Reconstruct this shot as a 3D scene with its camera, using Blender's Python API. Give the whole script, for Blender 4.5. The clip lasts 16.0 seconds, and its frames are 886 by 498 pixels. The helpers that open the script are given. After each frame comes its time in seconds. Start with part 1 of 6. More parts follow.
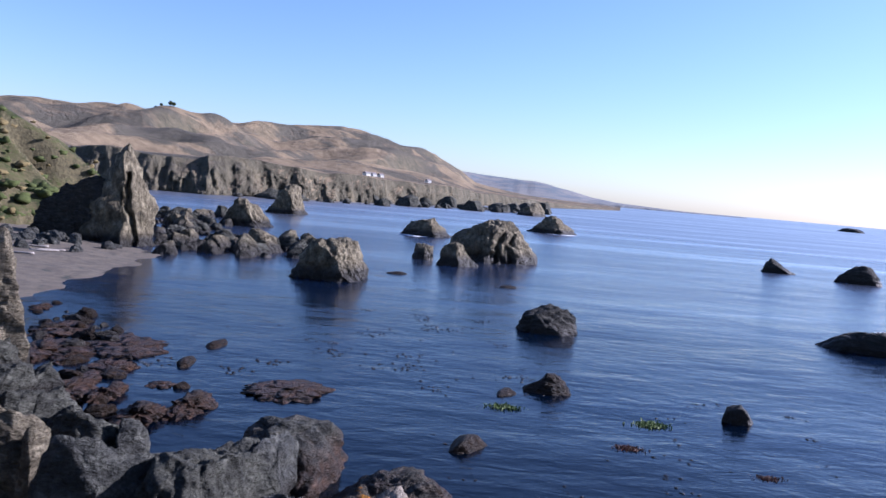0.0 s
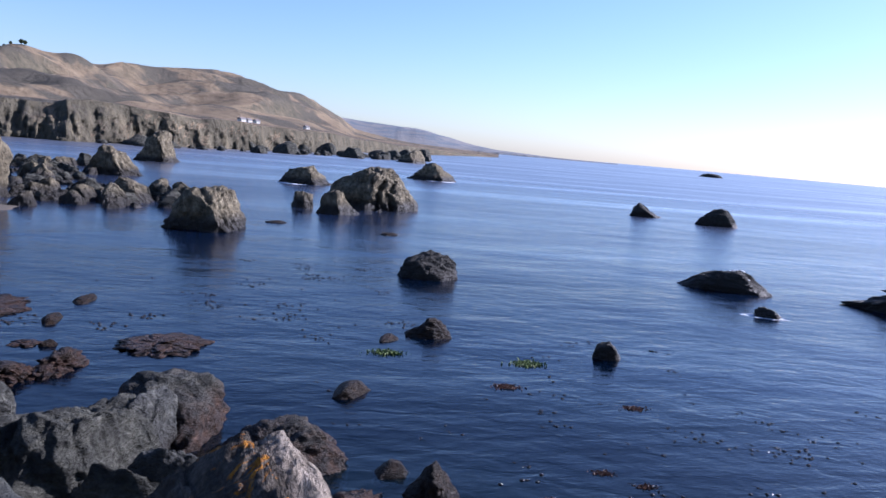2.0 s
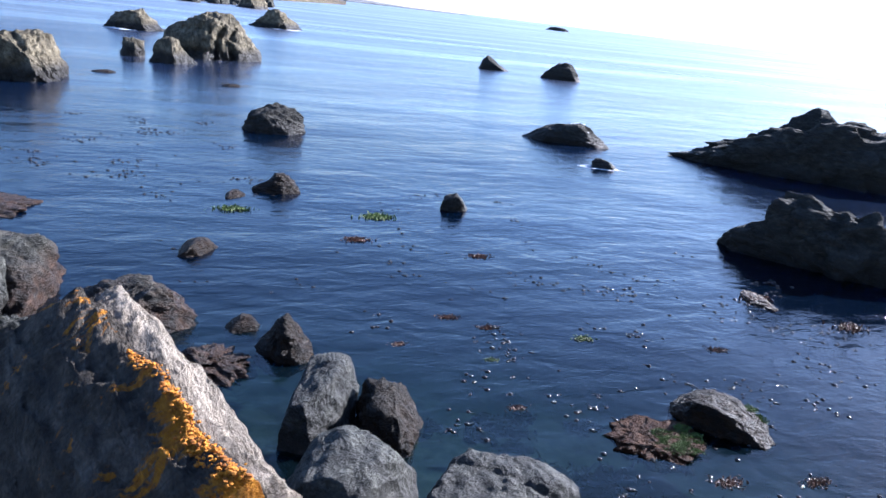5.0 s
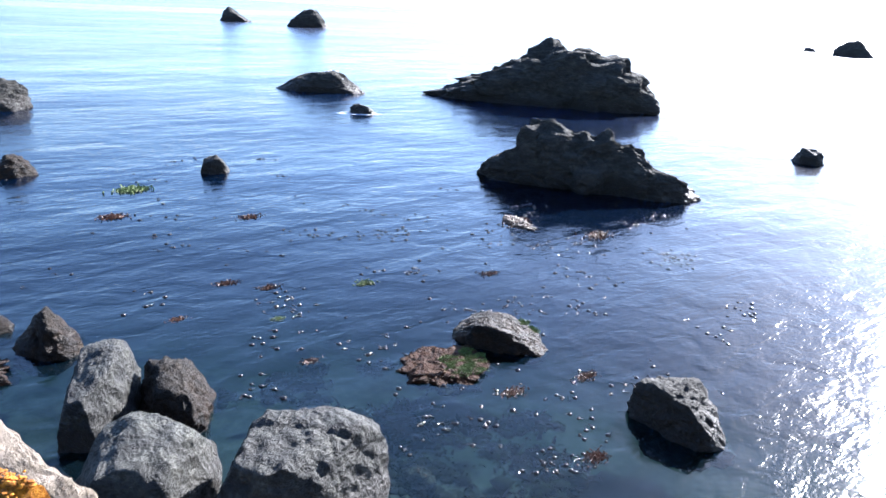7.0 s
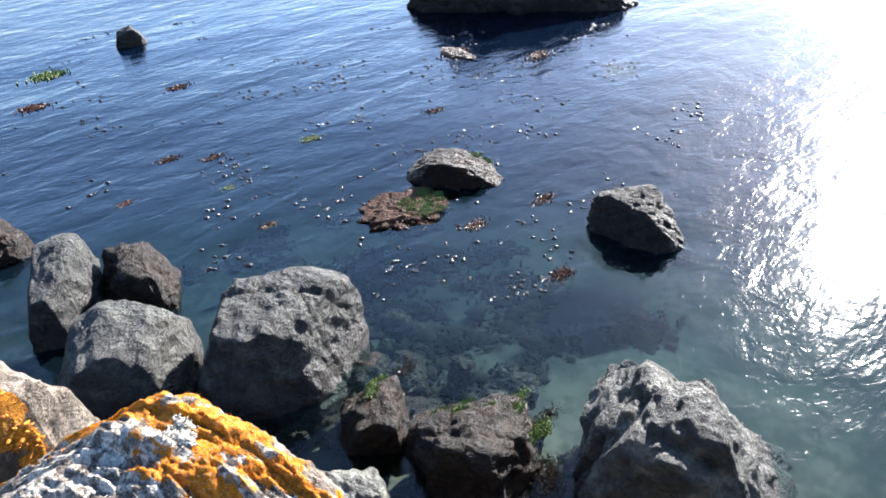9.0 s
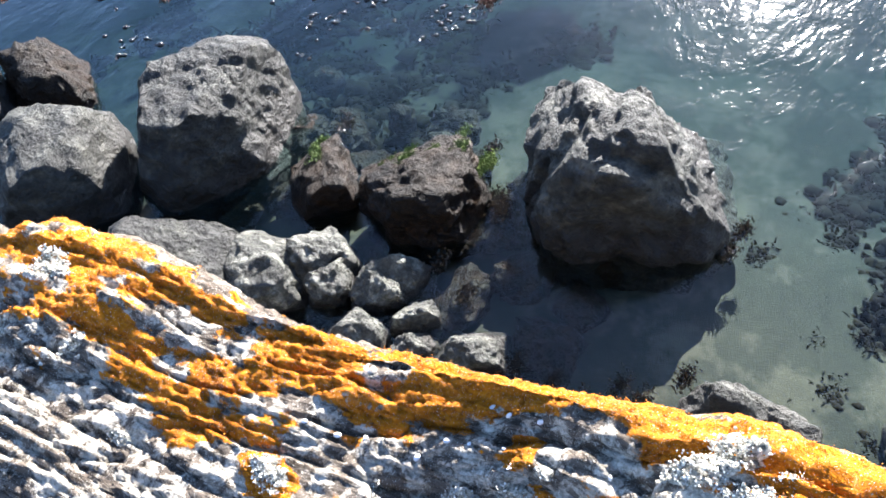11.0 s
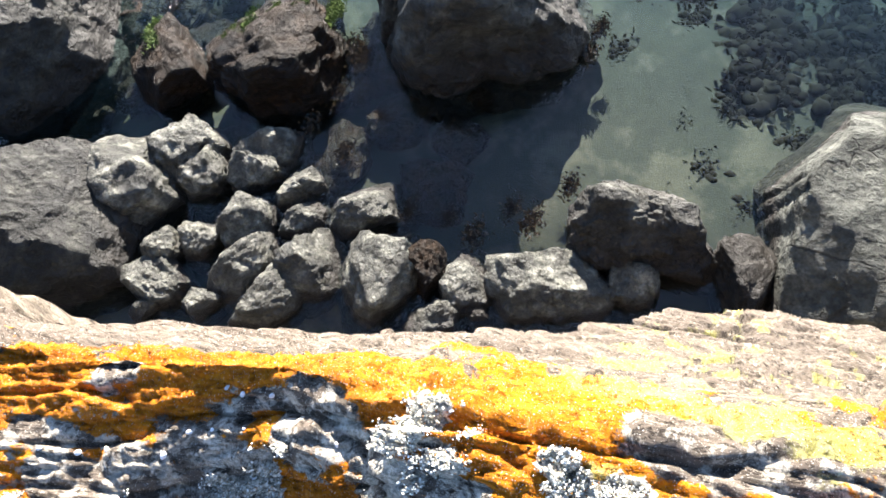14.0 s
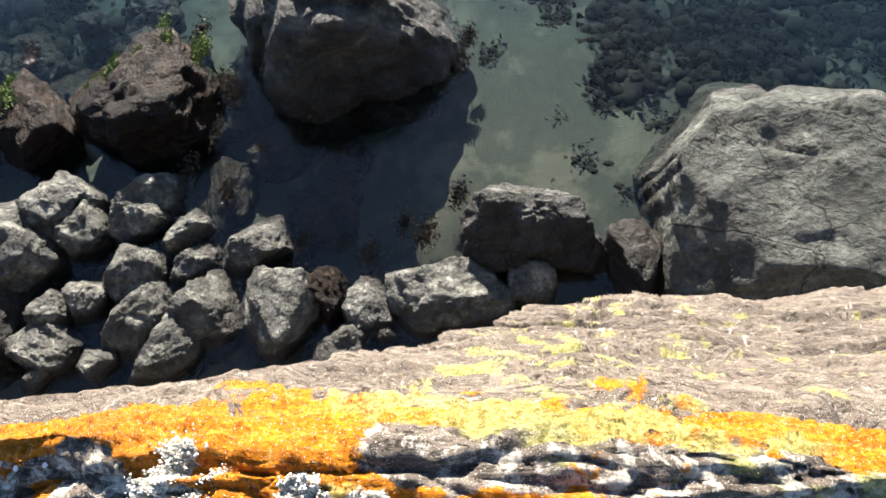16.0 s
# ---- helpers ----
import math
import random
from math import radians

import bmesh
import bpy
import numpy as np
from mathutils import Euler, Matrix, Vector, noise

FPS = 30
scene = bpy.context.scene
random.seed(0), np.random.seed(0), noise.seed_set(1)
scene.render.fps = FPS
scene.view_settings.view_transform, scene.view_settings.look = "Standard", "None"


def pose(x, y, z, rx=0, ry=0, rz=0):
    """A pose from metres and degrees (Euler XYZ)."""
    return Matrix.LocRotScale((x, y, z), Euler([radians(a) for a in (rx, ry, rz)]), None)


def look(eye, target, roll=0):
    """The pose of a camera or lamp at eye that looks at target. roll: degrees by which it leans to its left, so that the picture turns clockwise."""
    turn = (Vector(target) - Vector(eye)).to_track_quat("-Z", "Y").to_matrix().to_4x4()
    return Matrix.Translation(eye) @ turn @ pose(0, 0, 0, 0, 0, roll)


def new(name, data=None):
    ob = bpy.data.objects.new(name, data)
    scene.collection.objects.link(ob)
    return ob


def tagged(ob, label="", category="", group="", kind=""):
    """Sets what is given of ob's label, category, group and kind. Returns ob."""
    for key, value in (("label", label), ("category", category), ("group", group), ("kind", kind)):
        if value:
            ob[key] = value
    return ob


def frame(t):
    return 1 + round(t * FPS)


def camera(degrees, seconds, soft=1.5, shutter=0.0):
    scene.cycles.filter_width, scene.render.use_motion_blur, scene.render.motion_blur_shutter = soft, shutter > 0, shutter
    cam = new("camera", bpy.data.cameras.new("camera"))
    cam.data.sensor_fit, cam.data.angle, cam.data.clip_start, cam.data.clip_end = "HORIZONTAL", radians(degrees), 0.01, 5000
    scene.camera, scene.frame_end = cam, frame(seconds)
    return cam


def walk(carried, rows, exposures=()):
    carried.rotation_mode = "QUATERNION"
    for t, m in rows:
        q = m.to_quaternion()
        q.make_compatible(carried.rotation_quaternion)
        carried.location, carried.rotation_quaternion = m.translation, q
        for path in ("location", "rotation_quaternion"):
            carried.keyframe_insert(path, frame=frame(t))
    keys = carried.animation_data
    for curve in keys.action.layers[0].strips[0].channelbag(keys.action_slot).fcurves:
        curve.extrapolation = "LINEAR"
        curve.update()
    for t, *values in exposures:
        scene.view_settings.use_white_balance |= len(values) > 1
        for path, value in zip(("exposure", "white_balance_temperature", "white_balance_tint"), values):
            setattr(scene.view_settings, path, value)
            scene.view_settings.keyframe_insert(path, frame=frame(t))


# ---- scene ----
cam = camera(58.93, 16.0)
PATH = [
    (0.0, -0.234, 0.337, 10.749, 85.60, -4.98, -2.71),
    (0.5, -0.220, 0.353, 10.746, 84.74, -6.08, -4.45),
    (1.0, -0.222, 0.248, 10.754, 84.19, -5.18, -6.37),
    (1.5, -0.216, 0.225, 10.739, 82.66, -4.46, -7.91),
    (2.0, -0.216, 0.181, 10.765, 82.52, -5.03, -11.43),
    (2.5, -0.219, 0.185, 10.761, 81.59, -3.80, -14.33),
    (3.0, -0.213, 0.199, 10.744, 79.83, -3.70, -15.45),
    (3.5, -0.215, 0.151, 10.766, 78.20, -4.60, -16.69),
    (3.7, -0.215, 0.172, 10.751, 77.48, -4.41, -17.40),
    (5.8, -0.128, -0.060, 10.744, 71.74, -6.81, -28.30),
    (6.0, -0.161, -0.085, 10.776, 72.01, -6.19, -30.57),
    (6.5, -0.174, -0.072, 10.798, 72.26, -4.73, -35.43),
    (7.0, -0.194, -0.097, 10.824, 70.97, -3.91, -40.25),
    (7.5, -0.181, -0.088, 10.805, 68.96, -3.35, -42.82),
    (8.0, -0.176, -0.059, 10.810, 66.74, -2.06, -43.36),
    (8.5, -0.135, -0.019, 10.778, 65.95, -0.63, -44.41),
    (9.0, -0.074, 0.025, 10.732, 59.50, 2.37, -46.84),
    (9.5, -0.032, 0.058, 10.690, 54.51, 1.82, -49.05),
    (10.0, 0.003, 0.065, 10.666, 50.37, 1.00, -50.69),
    (10.2, 0.024, 0.078, 10.651, 47.73, 1.88, -51.63),
    (12.3, 0.222, -0.125, 10.720, 33.41, 10.56, -62.87),
    (12.5, 0.250, -0.124, 10.696, 32.22, 10.23, -63.78),
    (13.0, 0.309, -0.120, 10.670, 29.66, 11.26, -65.32),
    (13.5, 0.358, -0.141, 10.671, 26.78, 9.96, -69.51),
    (14.0, 0.381, -0.167, 10.669, 26.48, 8.50, -70.96),
    (14.5, 0.401, -0.209, 10.657, 26.09, 7.51, -73.06),
    (15.0, 0.420, -0.253, 10.645, 25.34, 7.16, -74.83),
    (15.5, 0.422, -0.296, 10.647, 25.61, 5.52, -77.30),
    (16.0, 0.434, -0.365, 10.656, 26.44, 6.19, -81.00),
]
walk(cam, [(r[0], pose(*r[1:])) for r in PATH], exposures=[(0.0, 1.35, 5200, 28), (2.5, 1.28, 5200, 27), (3.5, 1.65, 5150, 23), (5.8, 2.35, 5350, 18), (7.0, 2.75, 5500, 16), (9.0, 2.78, 5850, 14), (10.2, 2.95, 5800, 14.5), (12.5, 3.0, 6150, 13.5), (13.2, 3.0, 6200, 13.5), (14.5, 2.68, 6300, 14), (16.0, 2.38, 6350, 14)])

# ---- light ----
SUN_AZ, SUN_EL = 77.0, 27.0          # degrees clockwise from +y, and above the horizon
world = bpy.data.worlds.new("world")
scene.world = world
world.use_nodes = True
wn, wl = world.node_tree.nodes, world.node_tree.links
sky = wn.new("ShaderNodeTexSky")
sky.sky_type, sky.sun_disc = "NISHITA", False
sky.sun_elevation, sky.sun_rotation = radians(SUN_EL), radians(SUN_AZ)
sky.air_density, sky.dust_density, sky.ozone_density = 1.0, 0.5, 3.2
wl.new(sky.outputs[0], wn["Background"].inputs[0])
wn["Background"].inputs[1].default_value = 0.067
sun_way = Vector((math.sin(radians(SUN_AZ)) * math.cos(radians(SUN_EL)), math.cos(radians(SUN_AZ)) * math.cos(radians(SUN_EL)), math.sin(radians(SUN_EL))))
sun_data = bpy.data.lights.new("sun", "SUN")
sun_data.energy, sun_data.angle, sun_data.color = 5.0, radians(0.53), (1.0, 0.925, 0.80)
sun = new("sun", sun_data)
sun.matrix_world = look(sun_way * 100, (0, 0, 0))


# ---- materials ----
def mat(name):
    m = bpy.data.materials.new(name)
    m.use_nodes = True
    return m, m.node_tree.nodes, m.node_tree.links, m.node_tree.nodes["Principled BSDF"]


def nz(n, l, vec, scale, detail=6, rough=0.6, dist=0.0):
    a = n.new("ShaderNodeTexNoise")
    a.inputs["Scale"].default_value, a.inputs["Detail"].default_value = scale, detail
    a.inputs["Roughness"].default_value, a.inputs["Distortion"].default_value = rough, dist
    l.new(vec, a.inputs["Vector"])
    return a.outputs["Fac"]


def ramp(n, l, fac, *stops):
    r = n.new("ShaderNodeValToRGB")
    e = r.color_ramp.elements
    while len(e) < len(stops):
        e.new(0.5)
    for el, (p, c) in zip(e, stops):
        el.position, el.color = p, (*c, 1) if len(c) == 3 else c
    l.new(fac, r.inputs[0])
    return r.outputs[0]


def grey(v):
    return (v, v, v)


def mixc(n, l, fac, a, b, mode="MIX"):
    m = n.new("ShaderNodeMix")
    m.data_type, m.blend_type = "RGBA", mode
    for sock, v in ((m.inputs[0], fac), (m.inputs[6], a), (m.inputs[7], b)):
        if isinstance(v, (int, float)):
            sock.default_value = v
        elif isinstance(v, tuple):
            sock.default_value = (*v, 1)
        else:
            l.new(v, sock)
    return m.outputs[2]


def maths(n, l, op, a, b=0.0, c=0.0, clamp=False):
    m = n.new("ShaderNodeMath")
    m.operation, m.use_clamp = op, clamp
    for s, v in zip(m.inputs, (a, b, c)):
        if isinstance(v, (int, float)):
            s.default_value = v
        else:
            l.new(v, s)
    return m.outputs[0]


def bumped(n, l, b, height, strength, distance, under=None):
    k = n.new("ShaderNodeBump")
    k.inputs["Strength"].default_value, k.inputs["Distance"].default_value = strength, distance
    l.new(height, k.inputs["Height"])
    if under:
        l.new(under, k.inputs["Normal"])
    if b:
        l.new(k.outputs[0], b.inputs["Normal"])
    return k.outputs[0]


def place(n, l, scale=(1, 1, 1), turn=(0, 0, 0)):
    g = n.new("ShaderNodeNewGeometry")
    mp = n.new("ShaderNodeMapping")
    mp.inputs["Scale"].default_value, mp.inputs["Rotation"].default_value = scale, [radians(a) for a in turn]
    l.new(g.outputs["Position"], mp.inputs["Vector"])
    return g.outputs["Position"], mp.outputs[0], g


def rock_mat(name, dark, mid, light, wet=(0.018, 0.015, 0.011), tide=0.7, weed=None, crust=None, gloss=0.22, dry=0.88, size=1.0, strata=(1, 1, 2.5), turn=(25, 15, 0), bump=0.9, joint=0.4):
    m, n, l, b = mat(name)
    pos, lay, g = place(n, l, strata, turn)
    big = nz(n, l, pos, 0.35 / size, 5, 0.6)
    fine = nz(n, l, lay, 1.8 / size, 10, 0.64)
    grit = nz(n, l, pos, 14.0 / size, 6, 0.7)
    col = ramp(n, l, fine, (0.32, dark), (0.50, mid), (0.70, light))
    col = mixc(n, l, maths(n, l, "MULTIPLY", big, 0.5), col, mid)
    rn = n.new("ShaderNodeTexNoise")
    rn.noise_type, rn.normalize = "RIDGED_MULTIFRACTAL", True
    for key, val in (("Scale", 1.5 / size), ("Detail", 9.0), ("Roughness", 0.62), ("Lacunarity", 2.1), ("Offset", 0.9), ("Gain", 2.2), ("Distortion", 0.0)):
        rn.inputs[key].default_value = val
    l.new(lay, rn.inputs["Vector"])
    crag = rn.outputs["Fac"]
    col = mixc(n, l, 0.75, col, ramp(n, l, crag, (0.12, grey(0.30)), (0.40, grey(0.85)), (0.8, grey(1.0))), "MULTIPLY")
    col = mixc(n, l, 0.62, col, ramp(n, l, grit, (0.35, grey(0.18)), (0.65, grey(0.88))), "OVERLAY")
    v = n.new("ShaderNodeTexVoronoi")
    v.feature = "DISTANCE_TO_EDGE"
    v.inputs["Scale"].default_value = 0.75 / size
    warp = mixc(n, l, 1.0, lay, mixc(n, l, 1.0, nz(n, l, pos, 1.2 / size, 4), grey(0.5), "SUBTRACT"), "ADD")
    l.new(warp, v.inputs["Vector"])
    crack = ramp(n, l, v.outputs["Distance"], (0.0, grey(0)), (0.012, grey(1)))
    col = mixc(n, l, maths(n, l, "MULTIPLY", maths(n, l, "SUBTRACT", 1.0, crack), joint), col, dark)
    sep = n.new("ShaderNodeSeparateXYZ")
    l.new(pos, sep.inputs[0])
    z = maths(n, l, "ADD", sep.outputs[2], maths(n, l, "MULTIPLY_ADD", fine, -1.1 * tide, 0.55 * tide))
    low = ramp(n, l, maths(n, l, "DIVIDE", z, max(tide, 0.05) * 2), (0.30, grey(1)), (0.62, grey(0)))
    weedy = wet
    if weed:
        weedy = ramp(n, l, nz(n, l, pos, 2.6, 8, 0.7), (0.38, wet), (0.55, weed), (0.7, (weed[0] * 1.7, weed[1] * 1.7, weed[2] * 1.5)))
    col = mixc(n, l, low, col, weedy)
    if crust:
        o = nz(n, l, pos, 1.5, 9, 0.68, 0.5)
        oc = ramp(n, l, nz(n, l, pos, 18.0, 7, 0.7), (0.3, (0.20, 0.06, 0.003)), (0.7, (0.52, 0.22, 0.01)))
        zone = n.new("ShaderNodeAttribute")
        zone.attribute_name = "growth"
        o = maths(n, l, "MULTIPLY_ADD", zone.outputs["Fac"], 0.22, o)
        # pale rock band on the sunlit side, which also heightens the light there
        pale = ramp(n, l, fine, (0.34, (0.085, 0.068, 0.050)), (0.46, (0.22, 0.18, 0.135)), (0.65, (0.36, 0.30, 0.23)))
        col = mixc(n, l, ramp(n, l, maths(n, l, "MULTIPLY", zone.outputs["Fac"], -1.0), (0.45, grey(0)), (0.7, grey(1))), col, pale)
        col = mixc(n, l, ramp(n, l, o, (crust, grey(0)), (crust + 0.03, grey(1))), col, oc)
    l.new(col, b.inputs["Base Color"])
    l.new(ramp(n, l, low, (0.0, grey(dry)), (1.0, grey(0.55))), b.inputs["Roughness"])
    b.inputs["Specular IOR Level"].default_value = gloss
    h = maths(n, l, "ADD", maths(n, l, "MULTIPLY", fine, 0.5), maths(n, l, "MULTIPLY_ADD", crag, 0.9, maths(n, l, "MULTIPLY", crack, 0.25 * joint)))
    under = bumped(n, l, None, h, bump, 0.20 * size ** 0.5)
    bumped(n, l, b, grit, 0.9, 0.03 * size, under)
    return m


ROCK = rock_mat("grey_rock", (0.00936, 0.009302, 0.007553), (0.03629, 0.03594, 0.02904), (0.1393, 0.1367, 0.1095), tide=0.75, gloss=0.32, dry=0.68, strata=(1, 1, 1.5))
SLATE = rock_mat("slate_grey_rock", (0.0114, 0.01114, 0.00902), (0.0437, 0.04262, 0.03337), (0.114, 0.1114, 0.0875), tide=0.6, size=2.2)
TAN = rock_mat("tan_cliff_rock", (0.035, 0.028, 0.018), (0.135, 0.112, 0.074), (0.27, 0.235, 0.165), tide=0.5, size=2.2)
SLAB = rock_mat("slab_rock", (0.01097, 0.01067, 0.008526), (0.04542, 0.04413, 0.03552), (0.1625, 0.1587, 0.1285), wet=(0.010, 0.0075, 0.006), tide=1.25, weed=(0.036, 0.017, 0.008), size=1.5)
MOSS = rock_mat("green_grey_rock", (0.0147, 0.0154, 0.01225), (0.0627, 0.06555, 0.05415), (0.1485, 0.1496, 0.1243), tide=0.3, size=1.3, gloss=0.25, dry=0.8, strata=(1.2, 0.8, 1.1), bump=0.8, joint=0.9)
STONE = rock_mat("shore_stone_rock", (0.01357, 0.01325, 0.0102), (0.07671, 0.07589, 0.06118), (0.3331, 0.3293, 0.2636), tide=0.16, gloss=0.35, dry=0.62, size=0.7, strata=(1.1, 1, 1.4))
PALE = rock_mat("pale_rock", (0.005299, 0.005155, 0.004116), (0.02218, 0.02182, 0.01759), (0.09018, 0.0892, 0.07106), tide=0.65, gloss=0.32, dry=0.68, strata=(1.1, 1, 1.4))
STACK = rock_mat("sea_stack_rock", (0.022, 0.01835, 0.01139), (0.11, 0.09073, 0.05697), (0.3, 0.2548, 0.1662), tide=1.5, size=2.0, strata=(1.2, 1.0, 0.8), turn=(20, 30, 0))
DARK = rock_mat("dark_sea_rock", (0.012, 0.01173, 0.00997), (0.03, 0.02855, 0.02374), (0.075, 0.06933, 0.05507), tide=0.9, size=1.4)
MATTED = rock_mat("weed_matted_rock", (0.0055, 0.0033, 0.0022), (0.0187, 0.0099, 0.0055), (0.051, 0.03, 0.0156), wet=(0.012, 0.007, 0.004), tide=0.6, weed=(0.040, 0.018, 0.008), gloss=0.25, dry=0.6, size=0.7)
WEED = rock_mat("weedy_rock", (0.007, 0.006, 0.005), (0.019, 0.0145, 0.010), (0.055, 0.042, 0.03), wet=(0.007, 0.006, 0.005), tide=0.9, weed=(0.021, 0.0115, 0.005), gloss=0.14, dry=0.7)
REDROCK = rock_mat("red_weed_rock", (0.010, 0.006, 0.003), (0.032, 0.017, 0.008), (0.075, 0.042, 0.018), wet=(0.03, 0.012, 0.006), tide=0.9, weed=(0.050, 0.022, 0.010), gloss=0.05, size=0.6)
BEIGE = rock_mat("beige_rock", (0.05, 0.044, 0.036), (0.14, 0.122, 0.098), (0.28, 0.25, 0.205), tide=0.3, size=0.6)
# dark and mid tones lowered to deepen the shade on the rib's inner face
RIB = rock_mat("lichened_rib_rock", (0.016, 0.013, 0.010), (0.058, 0.047, 0.035), (0.16, 0.135, 0.105), tide=0.3, size=0.8, strata=(2.2, 0.5, 2.5), turn=(0, 20, 20), crust=0.60)
CLIFF = rock_mat("cliff_rock", (0.085, 0.07, 0.055), (0.21, 0.175, 0.13), (0.34, 0.28, 0.20), tide=0.8, size=4.0, strata=(1.4, 1.4, 0.4))


def lichen_mat():
    m, n, l, b = mat("lichen_ledge_rock")
    pos, lay, g = place(n, l)
    zone, grain = n.new("ShaderNodeAttribute"), n.new("ShaderNodeAttribute")
    zone.attribute_name, grain.attribute_name = "growth", "grain"
    zs, gs = n.new("ShaderNodeSeparateXYZ"), n.new("ShaderNodeSeparateXYZ")
    l.new(zone.outputs["Vector"], zs.inputs[0])
    l.new(grain.outputs["Vector"], gs.inputs[0])
    mp = n.new("ShaderNodeMapping")
    mp.inputs["Scale"].default_value = (9.0, 52.0, 0.0)
    mp.inputs["Rotation"].default_value = (0, 0, radians(4))
    l.new(grain.outputs["Vector"], mp.inputs["Vector"])
    streak = nz(n, l, mp.outputs[0], 1.0, 9, 0.68, 0.5)
    thin = maths(n, l, "ABSOLUTE", maths(n, l, "ADD", nz(n, l, mp.outputs[0], 2.1, 6, 0.6, 0.7), -0.5))
    seam = ramp(n, l, thin, (0.0, grey(0.0)), (0.028, grey(1)))
    mid = nz(n, l, pos, 16.0, 8, 0.7, 0.3)
    grit = nz(n, l, pos, 130.0, 6, 0.72)
    speck = nz(n, l, pos, 420.0, 3, 0.6)
    col = ramp(n, l, streak, (0.30, (0.050, 0.040, 0.031)), (0.44, (0.092, 0.072, 0.055)), (0.58, (0.145, 0.116, 0.089)), (0.75, (0.225, 0.185, 0.145)))
    col = mixc(n, l, 0.35, col, ramp(n, l, gs.outputs[2], (0.1, (0.08, 0.066, 0.055)), (0.9, (0.26, 0.215, 0.165))))
    stain = ramp(n, l, mid, (0.34, grey(0.55)), (0.60, grey(1.0)))
    col = mixc(n, l, 0.6, col, stain, "MULTIPLY")
    col = mixc(n, l, 0.7, col, seam, "MULTIPLY")
    # pale crust over the weathered top, none on the seaward slope
    crust = maths(n, l, "ADD", nz(n, l, pos, 26.0, 9, 0.72, 0.4), maths(n, l, "MULTIPLY", ramp(n, l, maths(n, l, "ADD", gs.outputs[1], 0.5), (0.0, grey(0.0)), (0.12, grey(0.12)), (0.47, grey(0.12)), (0.60, grey(0))), 1.0))
    col = mixc(n, l, ramp(n, l, crust, (0.595, grey(0)), (0.67, grey(0.9))), col, ramp(n, l, grit, (0.35, (0.28, 0.255, 0.205)), (0.62, (0.66, 0.60, 0.49))))
    edge = maths(n, l, "MULTIPLY_ADD", grit, 0.9, maths(n, l, "MULTIPLY_ADD", mid, 0.6, -0.75))
    orange = ramp(n, l, maths(n, l, "ADD", maths(n, l, "MULTIPLY", grit, 0.6), maths(n, l, "MULTIPLY", mid, 0.4)), (0.34, (0.085, 0.024, 0.001)), (0.47, (0.36, 0.110, 0.003)), (0.64, (0.60, 0.218, 0.006)))
    of = ramp(n, l, maths(n, l, "ADD", zs.outputs[0], edge), (0.12, grey(0)), (0.26, grey(1)))
    col = mixc(n, l, of, col, orange)
    yf = ramp(n, l, maths(n, l, "ADD", zs.outputs[2], edge), (0.12, grey(0)), (0.50, grey(0.85)))
    col = mixc(n, l, yf, col, ramp(n, l, grit, (0.34, (0.13, 0.115, 0.022)), (0.62, (0.37, 0.35, 0.11))))
    wf = ramp(n, l, maths(n, l, "ADD", zs.outputs[1], edge), (0.10, grey(0)), (0.22, grey(1)))
    col = mixc(n, l, wf, col, ramp(n, l, grit, (0.38, (0.11, 0.10, 0.078)), (0.50, (0.42, 0.39, 0.31)), (0.66, (0.75, 0.71, 0.59))))
    # small pale and dark specks of crust on the bare rock
    col = mixc(n, l, ramp(n, l, speck, (0.62, grey(0)), (0.66, grey(0.7))), col, (0.60, 0.58, 0.52))
    col = mixc(n, l, ramp(n, l, speck, (0.30, grey(0.7)), (0.35, grey(0))), col, (0.05, 0.045, 0.035))
    l.new(col, b.inputs["Base Color"])
    b.inputs["Roughness"].default_value = 0.92
    b.inputs["Specular IOR Level"].default_value = 0.15
    under = bumped(n, l, None, maths(n, l, "MULTIPLY_ADD", seam, 0.5, streak), 0.8, 0.012)
    bumped(n, l, b, maths(n, l, "MULTIPLY_ADD", speck, 0.4, grit), 0.9, 0.005, under)
    return m


LICHEN = lichen_mat()


def land_mat(name, grass, scrub, soil, cliff, scale):
    m, n, l, b = mat(name)
    pos, lay, g = place(n, l, (1, 1, 0.35))
    big = nz(n, l, pos, scale, 8, 0.62, 0.3)
    small = nz(n, l, pos, scale * 9, 8, 0.7)
    rocky = nz(n, l, lay, scale * 16, 9, 0.7, 0.5)
    col = ramp(n, l, small, (0.3, soil), (0.6, grass))
    f = ramp(n, l, maths(n, l, "ADD", maths(n, l, "MULTIPLY", big, 0.85), maths(n, l, "MULTIPLY", small, 0.15)), (0.485, grey(0)), (0.535, grey(1)))
    col = mixc(n, l, maths(n, l, "MULTIPLY", f, 0.85), col, scrub)
    sep = n.new("ShaderNodeSeparateXYZ")
    l.new(g.outputs["True Normal"], sep.inputs[0])
    steep = ramp(n, l, maths(n, l, "ADD", sep.outputs[2], maths(n, l, "MULTIPLY_ADD", small, 0.3, -0.15)), (0.62, grey(1)), (0.80, grey(0)))
    face = ramp(n, l, rocky, (0.3, (cliff[0] * 0.4, cliff[1] * 0.4, cliff[2] * 0.38)), (0.5, cliff), (0.72, (cliff[0] * 1.7, cliff[1] * 1.6, cliff[2] * 1.45)))
    col = mixc(n, l, steep, col, face)
    l.new(col, b.inputs["Base Color"])
    b.inputs["Roughness"].default_value = 0.95
    b.inputs["Specular IOR Level"].default_value = 0.1
    bumped(n, l, b, maths(n, l, "ADD", small, rocky), 0.8, 0.06 / scale * 0.6)
    return m


